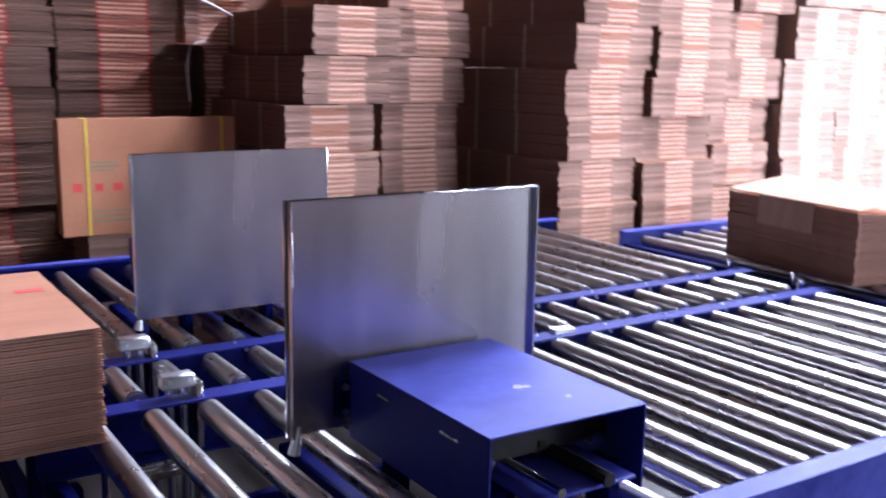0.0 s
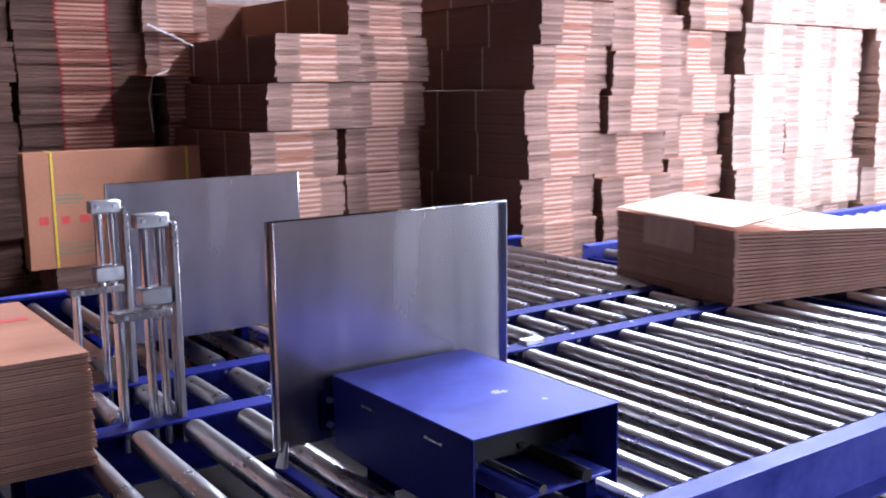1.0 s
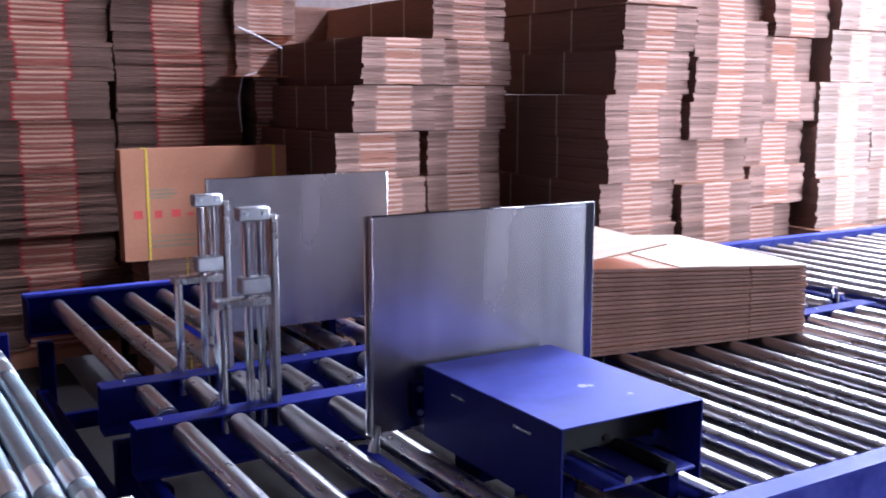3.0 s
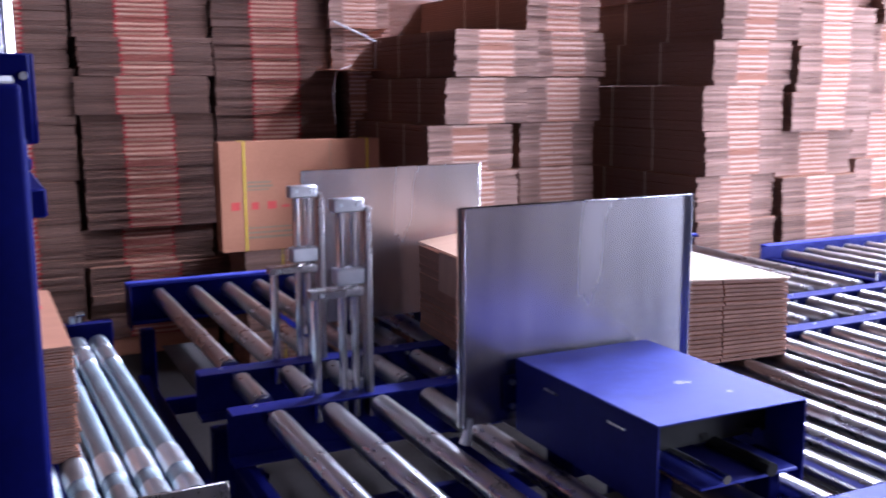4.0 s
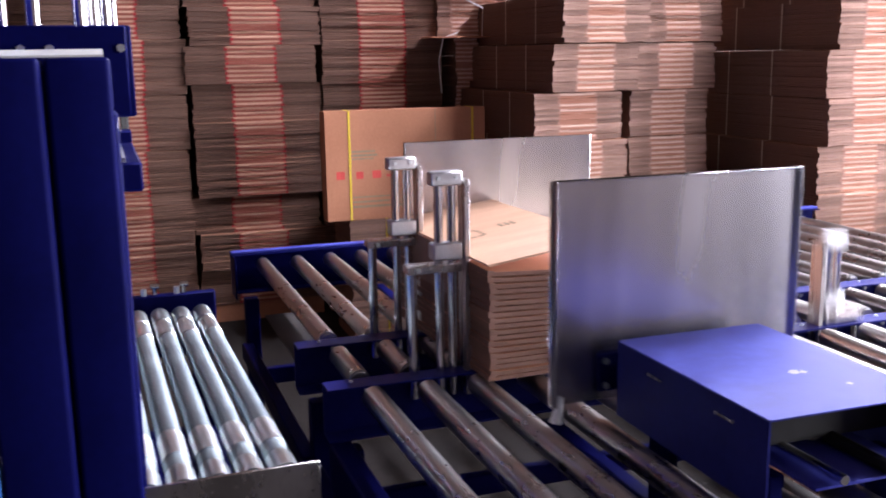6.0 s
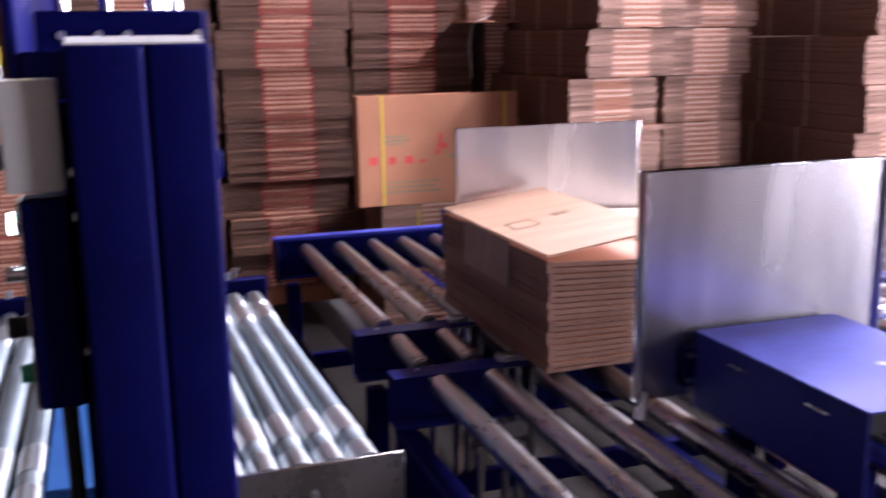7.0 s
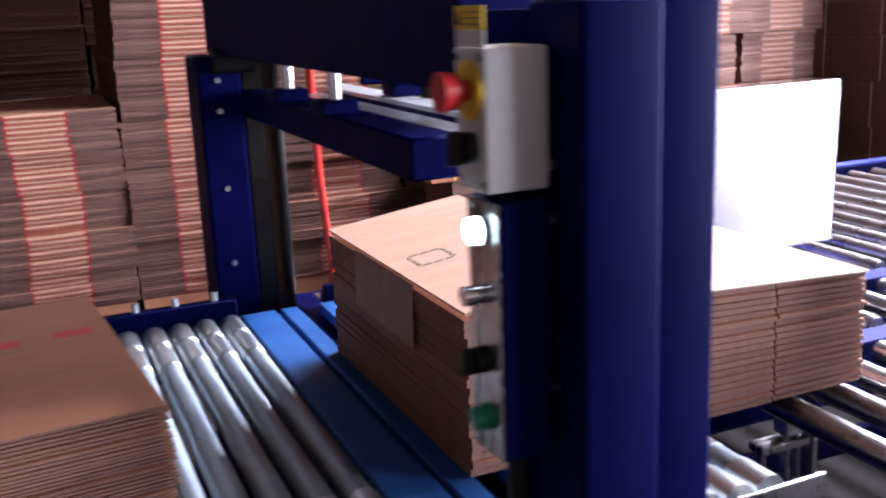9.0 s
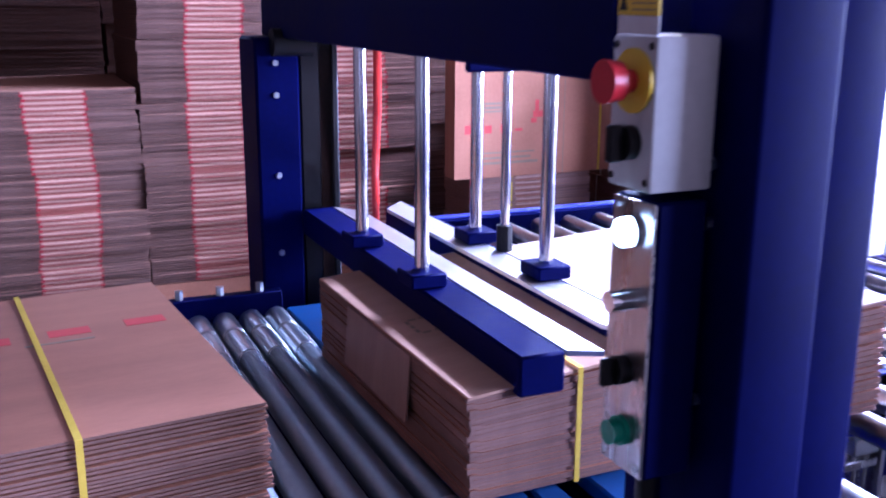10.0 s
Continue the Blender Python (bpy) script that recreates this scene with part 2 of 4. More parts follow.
def rod(bm, a, b, r, n=14, r2=None):
    a, b = Vector(a), Vector(b)
    q = (b - a).to_track_quat("Z", "Y").to_matrix().to_4x4()
    bmesh.ops.create_cone(bm, cap_ends=True, segments=n, radius1=r, radius2=r if r2 is None else r2, depth=(b - a).length, matrix=Matrix.Translation((a + b) / 2) @ q)
    return bm


def finish(bm, name, mat):
    for f in bm.faces:
        f.smooth = len(f.verts) == 4 and f.calc_area() < 0.03
    d = bpy.data.meshes.new(name)
    bm.to_mesh(d)
    bm.free()
    d.materials.append(mat)
    d.set_sharp_from_angle(angle=radians(40))
    return d


def thing(name, label, category, at=(0, 0, 0), group="", kind=""):
    ob = new(name)
    ob.location = at
    ob.empty_display_size = 0.05
    return tagged(ob, label, category, group, kind)


def part(name, bm, mat, parent, label="", at=(0, 0, 0)):
    ob = new(name, finish(bm, name, mat))
    ob.parent, ob.location = parent, at
    return tagged(ob, label) if label else ob


def again(name, data, parent, at, turn=0.0):
    ob = new(name, data)
    ob.parent, ob.location = parent, at
    ob.rotation_euler.z = turn
    return ob


def whole(name, bm, mat, label, category, kind="", at=(0, 0, 0), group=""):
    ob = new(name, finish(bm, name, mat))
    ob.location = at
    return tagged(ob, label, category, group, kind)


def B():
    return bmesh.new()


# ---- the hall ----
def hall():
    whole("floor", box(B(), -9, 9, -8, 7, -0.2, 0.0), CONCRETE, "dusty dark concrete floor of the packing hall", "floor", "structure")
    c = B()
    box(c, -9, 3.95, -8, 7, 5.0, 5.2), box(c, 4.55, 9, -8, 7, 5.0, 5.2), box(c, 3.95, 4.55, -8, 0.55, 5.0, 5.2), box(c, 3.95, 4.55, 4.65, 7, 5.0, 5.2)
    whole("ceiling", c, PLASTER, "dark sheet ceiling high above the stacks", "ceiling", "structure")
    # the small west opening is added for the gable lamp
    n = B()
    box(n, -9, -2.35, 6.8, 7, 0, 5.0), box(n, -2.35, -0.85, 6.8, 7, 0, 2.7), box(n, -2.35, -0.85, 6.8, 7, 3.2, 5.0), box(n, -0.85, 3.3, 6.8, 7, 0, 5.0), box(n, 3.3, 6.0, 6.8, 7, 0, 3.2), box(n, 3.3, 6.0, 6.8, 7, 4.6, 5.0), box(n, 6.0, 7.2, 6.8, 7, 0, 5.0)
    whole("wall_north", n, PLASTER, "grimy wall with a window band above the carton stacks", "wall", "structure")
    whole("wall_west", box(B(), -9, -8.8, -8, 6.8, 0, 5.0), PLASTER, "grimy dark wall beyond the outfeed", "wall", "structure")
    w = B()
    box(w, -8.8, -6.0, -8, -7.8, 0, 5.0), box(w, -4.6, 7.2, -8, -7.8, 0, 5.0), box(w, -6.0, -4.6, -8, -7.8, 2.4, 5.0)
    whole("wall_south", w, PLASTER, "grimy dark wall with an added unseen doorway behind the camera", "wall", "structure")
    # the hatch and the high window opening are added for their lamps
    e = B()
    box(e, 7.0, 7.2, -7.8, -6.65, 0, 5.0), box(e, 7.0, 7.2, -3.8, -1.5, 0, 3.55), box(e, 7.0, 7.2, -1.5, 0.7, 0, 0.5), box(e, 7.0, 7.2, -1.5, 0.7, 3.45, 3.55), box(e, 7.0, 7.2, 0.7, 6.8, 0, 3.55), box(e, 7.0, 7.2, -3.8, 1.6, 3.55, 5.0), box(e, 7.0, 7.2, 5.0, 6.8, 3.55, 5.0), box(e, 7.0, 7.2, 1.6, 5.0, 4.9, 5.0), box(e, 7.0, 7.2, -6.65, -3.8, 3.8, 5.0)
    whole("wall_east", e, PLASTER, "grimy wall with an open loading door and an added unseen hatch", "wall", "structure")
    whole("ground", box(B(), 9, 60, -40, 40, -0.25, -0.03), CONCRETE, "bare concrete yard outside the loading door", "ground", "structure")


# ---- roller conveyors ----
ZR = 0.735  # tops of the rollers
PITCH = 0.1197


def roller_mesh(length, r=0.025, name="roller"):
    b = B()
    rod(b, (0, 0.012, 0), (0, length - 0.012, 0), r, 18)
    rod(b, (0, 0, 0), (0, length, 0), 0.008, 6)
    rod(b, (0, 0.006, 0), (0, 0.013, 0), r * 0.8, 14), rod(b, (0, length - 0.013, 0), (0, length - 0.006, 0), r * 0.8, 14)
    return finish(b, name, STEEL)


def channel(x0, x1, y, z1, depth=0.13, flange=0.04, side=-1, t=0.005):
    """A folded rail: upright web at y, flanges towards side."""
    f = y + side * flange
    w = y + side * t
    ring = ((y, z1), (y, z1 - depth), (f, z1 - depth), (f, z1 - depth + t), (w, z1 - depth + t), (w, z1 - t), (f, z1 - t), (f, z1))
    b = B()
    lo, hi = [[b.verts.new((x, q, z)) for q, z in ring] for x in (x0, x1)]
    for i in range(8):
        j = (i + 1) % 8
        b.faces.new((lo[i], lo[j], hi[j], hi[i]))
    b.faces.new(lo[::-1]), b.faces.new(hi)
    bmesh.ops.recalc_face_normals(b, faces=b.faces[:])
    return b


def bolts(parent, places, axis, r=0.007, h=0.006, mat=None):
    b = B()
    rod(b, (0, 0, 0), tuple(h * a for a in axis), r, 6)
    d = finish(b, "bolt", mat or ZINC)
    for p in places:
        again("bolt", d, parent, p)


def main_conveyor():
    c = thing("roller_conveyor", "long blue roller conveyor with three lanes of bare steel rollers", "conveyor")
    x0, x1 = -0.36, 2.12
    part("front_rail", channel(x0, x1, -0.52, ZR + 0.006, 0.15, 0.05, -1), BLUE_WORN_LIT, c)
    part("middle_rail", channel(x0, x1, 0.435, ZR - 0.003, 0.12, 0.06, -1), BLUE_MID, c)
    part("middle_rail", channel(x0, x1, 0.765, ZR - 0.003, 0.12, 0.06, -1), BLUE_MID, c)
    # dark web and bright lip put shade and top light into the blue
    part("back_rail", channel(x0, x1 + 0.05, 1.91, ZR + 0.012, 0.14, 0.05, -1), BLUE, c)
    part("rail_lip", box(B(), x0 - 0.01, x1 + 0.05, 1.872, 1.916, ZR + 0.0125, ZR + 0.0205, 0.003), BLUE_WORN_LIT, c, "rail lip in blue brightened for the top light")
    part("far_tray", box(B(), x0 + 0.06, x0 + 0.2, 0.82, 1.62, 0.578, 0.584, 0.001), TRAY, c, "dark steel tray under the rollers")
    part("end_beam", box(B(), x0, x0 + 0.05, -0.5, 0.39, 0.5, 0.61, 0.004), BLUE, c)
    for y0, y1 in ((0.44, 0.72), (0.77, 1.88)):
        part("end_beam", box(B(), x0 + 0.01, x0 + 0.05, y0, y1, 0.36, 0.42, 0.004), BLUE, c)
    for y0, y1 in ((-0.5, 0.39), (0.44, 0.72), (0.77, 1.88)):
        part("end_beam", box(B(), x1 - 0.05, x1, y0, y1, 0.5, 0.61, 0.004), BLUE, c)
    part("corner_plate", box(B(), x0 - 0.01, x0 - 0.004, 1.80, 1.912, 0.60, ZR + 0.012, 0.002), BLUE, c)
    for y in (-0.52, 0.42, 0.75, 1.9):
        for x in (x0 + 0.03, 0.9, x1 - 0.07):
            part("leg", box(B(), x, x + 0.05, y - 0.03, y + 0.02, 0, 0.58, 0.004), BLUE, c)
        part("bottom_rail", box(B(), x0 + 0.08, x1 - 0.08, y - 0.02, y + 0.015, 0.25, 0.31, 0.004), BLUE, c)
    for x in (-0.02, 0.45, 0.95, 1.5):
        part("drip_tray", box(B(), x, x + 0.34, -0.4, 0.3, 0.40, 0.405), TRAY, c, "dark steel drip tray")
    lanes = ((-0.515, 0.372), (0.475, 0.70), (0.80, 1.855))
    for y0, y1 in lanes:
        d = roller_mesh(y1 - y0)
        for i in range(20):
            x = -0.262 + i * PITCH
            if y0 > 0.4 and y0 < 0.5 and x > 2.1:
                continue
            again("roller", d, c, (x, y0, ZR - 0.025 + random.uniform(-0.0015, 0.0015)), random.uniform(-0.004, 0.004))
    bolts(c, [(-0.262 + i * PITCH * 2, y, ZR - 0.028) for i in range(9) for y in (0.4285, 0.7585)], (0, -1, 0), 0.006, 0.005)
    bolts(c, [(-0.3 + i * 0.24, y - 0.02, ZR - 0.003) for i in range(10) for y in (0.435, 0.765)], (0, 0, 1), 0.005, 0.003)
    # turned posts at the end of the middle lane
    for x, y in ((2.12, 0.82), (2.06, 0.47), (2.13, 0.55)):
        part("end_stud", rod(B(), (x, y, ZR - 0.02), (x, y, ZR + 0.02), 0.012), CHROME, c)
    return c


def feed_conveyor():
    c = thing("feed_conveyor", "blue roller conveyor leading in from the bright side", "conveyor")
    x0, x1, y0, y1 = 2.20, 6.3, -0.6, 1.45
    part("front_rail", channel(x0, x1, y0, ZR + 0.012, 0.15, 0.05, -1), BLUE_WORN_LIT, c)
    part("back_rail", channel(x0, x1, y1 + 0.05, ZR + 0.02, 0.15, 0.05, -1), BLUE_WORN_LIT, c)
    part("end_beam", box(B(), x0 - 0.02, x0 + 0.02, y0, y1, 0.56, ZR - 0.03, 0.004), BLUE, c)
    part("end_beam", box(B(), x1 - 0.02, x1 + 0.02, y0, y1, 0.56, ZR - 0.03, 0.004), BLUE, c)
    for x in (x0 + 0.05, 4.2, x1 - 0.1):
        for y in (y0 - 0.03, y1):
            part("leg", box(B(), x, x + 0.05, y, y + 0.05, 0, 0.6, 0.004), BLUE, c)
    d = roller_mesh(y1 - y0)
    for i in range(32):
        again("roller", d, c, (x0 + 0.09 + i * PITCH, y0, ZR - 0.025), random.uniform(-0.003, 0.003))


def grooved_roller_mesh(length):
    b = B()
    r = 0.0265
    marks = [0, 0.068, 0.071, 0.122, 0.125, 0.238, 0.242, 0.935, 0.939, 1.056, 1.06, 1.078, 1.082, length]
    radii = [r, r, r * 0.92, r * 0.92, r, r, r * 0.91, r * 0.91, r, r, r * 0.86, r * 0.86, r, r]
    n = 18
    rings = [[b.verts.new((math.cos(2 * math.pi * k / n) * q, y, math.sin(2 * math.pi * k / n) * q)) for k in range(n)] for y, q in zip(marks, radii)]
    for a, c in zip(rings, rings[1:]):
        for k in range(n):
            b.faces.new((a[k], c[k], c[(k + 1) % n], a[(k + 1) % n]))
    b.faces.new(rings[0]), b.faces.new(rings[-1][::-1])
    rod(b, (0, -0.02, 0), (0, length + 0.02, 0), 0.007, 6)
    bmesh.ops.recalc_face_normals(b, faces=b.faces[:])
    d = finish(b, "roller", ZINC)
    d.set_sharp_from_angle(angle=radians(24))
    d.materials.append(ZINC_DULL)
    for f in d.polygons:
        f.material_index = 1 if 0.24 < f.center.y < 0.937 or 0.07 < f.center.y < 0.124 else 0
    return d


ZB = 0.75


def machine_table(name, label, xs, x0, x1):
    c = thing(name, label, "conveyor")
    d = grooved_roller_mesh(1.19)
    for x in xs:
        again("roller", d, c, (x, 0.0, ZB - 0.025))
    front = B()
    box(front, x0, x1, -0.062, -0.056, ZB - 0.075, ZB + 0.022, 0.001), box(front, x0, x1, -0.056, -0.02, ZB - 0.078, ZB - 0.072, 0.001)
    part("front_rail", front, STAINLESS, c, "bare folded steel side rail")
    part("lower_rail", box(B(), x0, x1, -0.06, -0.01, ZB - 0.2, ZB - 0.082, 0.003), BLUE, c)
    part("back_rail", box(B(), x0, x1, 1.215, 1.245, ZB - 0.15, ZB + 0.03, 0.003), BLUE, c)
    bolts(c, [(x0 + 0.05 + 0.12 * i, -0.062, ZB - 0.03) for i in range(int((x1 - x0) / 0.12))], (0, -1, 0), 0.007)
    bolts(c, [(x0 + 0.04 + 0.09 * i, 1.23, ZB + 0.03) for i in range(int((x1 - x0) / 0.09))], (0, 0, 1), 0.009, 0.02)
    for x in (x0 + 0.03, x1 - 0.08):
        for y in (0.0, 1.15):
            part("leg", box(B(), x, x + 0.05, y, y + 0.05, 0, ZB - 0.2, 0.003), BLUE, c)
    part("underframe", box(B(), x0 + 0.02, x1 - 0.02, 0.02, 1.18, 0.34, 0.40, 0.003), BLUE, c)
    return c


# ---- side pushers and lift stops ----
def pusher(far):
    """A galvanised plate on two guide rods; local y=0 is the face towards the lane, the rods run back along -y (or +y)."""
    s = 1 if far else -1
    g = thing("push_plate", "galvanised steel push plate with folded edges over the rollers", "push plate", group="push plates")
    part("plate", box(B(), 0, 0.55, -0.0015, 0.0015, 0, 0.435), SHEET, g)

    def fold(x0, x1, y, z0, z1):
        lo, hi = sorted((s * 0.0016, s * y))
        part("folded_edge", box(B(), x0, x1, lo, hi, z0, z1, 0.0006), SHEET, g)

    fold(0.0, 0.003, 0.022, 0, 0.435), fold(0.547, 0.55, 0.014, 0, 0.435), fold(0.0032, 0.5468, 0.018, 0.432, 0.435)
    # thin chrome rods are added for the glint along the plate's edges
    for x in (-0.002, 0.552):
        part("edge_bead", rod(B(), (x, 0, 0.0), (x, 0, 0.435), 0.003, 8), CHROME, g, "added chrome bead for the glint along the plate edge")
    y0, y1 = sorted((s * 0.0025, s * 0.014))
    part("bracket", box(B(), 0.095, 0.43, y0, y1, 0.02, 0.095, 0.002), BLUE, g, "blue painted mounting bar")
    for x in (0.165, 0.385):
        part("guide_rod", rod(B(), (x, s * 0.014, 0.055), (x, s * 0.40, 0.055), 0.011), CHROME, g)
        part("rod_clamp", rod(B(), (x, s * 0.014, 0.055), (x, s * 0.06, 0.055), 0.026, 12), ALU, g)
    part("rod_end", box(B(), 0.245, 0.325, *sorted((s * 0.0145, s * 0.05)), 0.04, 0.09, 0.004), ALU, g)
    bolts(g, [(x, s * 0.014, z) for x in (0.108, 0.417) for z in (0.033, 0.082)], (0, s, 0), 0.007, 0.006)
    part("cylinder_rod", rod(B(), (0.285, s * 0.014, 0.06), (0.285, s * 0.38, 0.06), 0.007), CHROME, g)
    part("foot_stud", rod(B(), (0.004, s * 0.014, -0.03), (0.014, s * 0.014, 0.02), 0.012, 12, 0.006), ZINC, g, "bright steel foot")
    return g


def housing(y0, y1, open_low):
    """The folded blue cover of a pusher's cylinder, open at the end that looks away from the plate."""
    g = thing("cylinder_housing", "blue painted sheet-metal cover over a pneumatic cylinder", "machine cover", group="cylinder housings")
    x0, x1, z0, z1, t = 0.115, 0.43, 0.785, 0.90, 0.003
    # top lighter and sides darker in colour, for the light from above
    part("top", box(B(), x0, x1, y0, y1, z1 - t, z1, 0.001), BLUE_WORN_LIT, g, "scuffed blue top plate")
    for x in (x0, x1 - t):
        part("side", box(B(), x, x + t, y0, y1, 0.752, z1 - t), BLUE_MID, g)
    plate_end, out_end = (y1, y0) if open_low else (y0, y1)
    o = -1 if open_low else 1
    lo, hi = sorted((plate_end, plate_end + o * t))
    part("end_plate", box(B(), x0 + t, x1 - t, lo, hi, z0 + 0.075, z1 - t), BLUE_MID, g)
    # black sheet in the open end stands for the shade inside
    lo, hi = sorted((out_end - o * 0.09, out_end - o * 0.093))
    part("inner_wall", box(B(), x0 + t, x1 - t, lo, hi, z0 + 0.03, z1 - t), BLACK, g)
    lo, hi = sorted((out_end + o * 0.035, plate_end + o * 0.02))
    part("base_plate", box(B(), x0 + 0.06, x1 - 0.05, lo, hi, z0 + 0.008, z0 + 0.014, 0.001), BLUE_WORN_LIT, g)
    lo, hi = sorted((out_end + o * 0.05, out_end - o * 0.1))
    part("tie_rod", rod(B(), (x0 + 0.1, lo, z0 + 0.026), (x0 + 0.1, hi, z0 + 0.026), 0.008), CHROME, g)
    part("air_fitting", rod(B(), (x1 - 0.12, lo, z0 + 0.026), (x1 - 0.12, hi, z0 + 0.026), 0.012, 8), BLACK, g)
    ym = (y0 + y1) / 2
    part("cylinder", rod(B(), (0.285, y0 + 0.1, 0.83), (0.285, y1 - 0.06, 0.83), 0.024), ALU, g)
    for x in (0.165, 0.385):
        part("guide_block", box(B(), x - 0.025, x + 0.025, ym - 0.09, ym + 0.09, 0.80, 0.86, 0.004), ALU, g)
    # brackets down between the rollers to a crossbar
    for x in (0.157, 0.396):
        for y in (y0 + 0.06, y1 - 0.1):
            part("bracket", box(B(), x - 0.012, x + 0.012, y - 0.03, y + 0.03, 0.60, z0 + 0.008, 0.001), BLUE, g)
        part("crossbar", box(B(), x - 0.02, x + 0.02, -0.515 if open_low else 0.77, 0.37 if open_low else 1.85, 0.575, 0.60, 0.002), BLUE, g)
    for y in (y0 + 0.11, y1 - 0.13):
        part("slot", box(B(), x0 - 0.0015, x0, y - 0.025, y + 0.025, z1 - 0.035, z1 - 0.031), STAINLESS, g)
    for x, y, r in ((0.295, 0.17, 0.012), (0.31, 0.165, 0.007), (0.34, 0.09, 0.006)):
        b = B()
        ring = [b.verts.new((x + r * random.uniform(0.6, 1.3) * math.cos(k * 0.7), y0 + y + r * random.uniform(0.6, 1.3) * math.sin(k * 0.7), z1 + 0.0004)) for k in range(9)]
        b.faces.new(ring)
        part("scuff", b, SCUFF, g, "worn grey spot")
    return g


def lift_stop(name="lift_stop"):
    """Two rods under a head block, a carriage, and legs; the stop blade faces +x. Local z=0 is the rail's top."""
    g = thing(name, "bright metal lift stop on pneumatic guide rods between the lanes", "lift stop", group="lift stops")
    part("head", box(B(), -0.036, 0.036, -0.018, 0.018, 0.42, 0.45, 0.003), ALU, g)
    part("carriage", box(B(), -0.034, 0.034, -0.02, 0.02, 0.255, 0.292, 0.003), ALU, g)
    part("bridge", box(B(), -0.095, 0.03, -0.022, 0.022, 0.228, 0.246, 0.002), STAINLESS, g)
    for x in (-0.016, 0.014):
        part("rod", rod(B(), (x, 0, -0.06), (x, 0, 0.43), 0.010), CHROME, g)
    part("leg", rod(B(), (-0.08, 0, -0.06), (-0.08, 0, 0.235), 0.011), CHROME, g)
    part("blade", box(B(), 0.038, 0.05, -0.022, 0.022, -0.06, 0.43, 0.001), STAINLESS, g, "flat steel stop blade")
    bolts(g, [(-0.02, -0.018, 0.437), (0.02, -0.018, 0.437), (-0.07, -0.022, 0.237)], (0, -1, 0), 0.005, 0.004)
    return g


# ---- bundles of flat cartons ----
def sheet_mesh(w, d, h, swell, top):
    """One folded flat carton: two plies joined at the left fold; the loose cartons (swell) have a slot near the right end."""
    b = B()
    top_z = h * (0.70 if swell else 0.76)
    slot = w * 0.235
    z1, z2 = (0.36, 0.40) if swell else (0.31, 0.45)
    for l, r, back, fold in ((-w / 2 - 0.002, slot, 0.0, 0.02), (slot + 0.005, w / 2, 0.003, 0.0)) if swell else ((-w / 2 - 0.002, w / 2, 0.0, 0.02),):
        outline = [(l, 0), (r, 0), (r, h * z1), (l + 0.006, h * z1), (l + 0.006, h * z2), (r - 0.002, h * z2), (r - 0.002, top_z)]
        outline += [(l + fold, top_z), (l + fold * 0.4, h * 0.985), (l, h * 0.985)] if fold else [(l, top_z)]
        n = len(outline)
        lo, hi = [[b.verts.new((x, y, z)) for x, z in outline] for y in (-d / 2 + back, d / 2)]
        for i in range(n):
            j = (i + 1) % n
            b.faces.new((lo[i], lo[j], hi[j], hi[i]))
        b.faces.new(lo[::-1]), b.faces.new(hi)
    bmesh.ops.recalc_face_normals(b, faces=b.faces[:])
    for v in b.verts:
        v.co.z *= 1 + swell * (0.5 - v.co.x / w)
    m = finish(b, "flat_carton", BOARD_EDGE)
    m.materials.append(BOARD_FOLD_SHADED), m.materials.append(top)
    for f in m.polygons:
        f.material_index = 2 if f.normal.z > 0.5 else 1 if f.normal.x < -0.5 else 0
    return m


def bundle(label, w, d, n, h, lift=0.0):
    """n flat cartons on one another; lift (radians) tips the upper ones up at the left end. Returns the thing, its height and its sheets' places."""
    g = thing("carton_bundle", label, "carton bundle", group="bundles on the line")
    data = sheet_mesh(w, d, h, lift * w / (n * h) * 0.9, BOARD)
    places = []
    for i in range(n):
        at = (random.uniform(-0.004, 0.004), random.uniform(-0.0025, 0.0025), i * (h + lift * w * 0.5 / n))
        o = again("flat_carton", data, g, at, random.uniform(-0.005, 0.005))
        o.rotation_euler.y = lift * i / n
        places.append((o, at, o.rotation_euler.z))
    return g, n * h + lift * w * 0.5 - h * 0.24, places


def strap(parent, x, y0, y1, z0, z1, t=0.0012, w=0.008):
    b = B()
    box(b, x - w / 2, x + w / 2, y0 - t, y1 + t, z1, z1 + t), box(b, x - w / 2, x + w / 2, y0 - t, y1 + t, z0 - t, z0)
    box(b, x - w / 2, x + w / 2, y0 - t, y0, z0, z1), box(b, x - w / 2, x + w / 2, y1, y1 + t, z0, z1)
    return part("strap", b, YELLOW_STRAP, parent, "yellow plastic strap")


def bars(name, parent, mat, places, z):
    """Unreadable print: flat bars (x, y, width, depth) on a top face."""
    for x, y, w, d in places:
        part(name, box(B(), x - w / 2, x + w / 2, y - d / 2, y + d / 2, z, z + 0.0006), mat, parent)


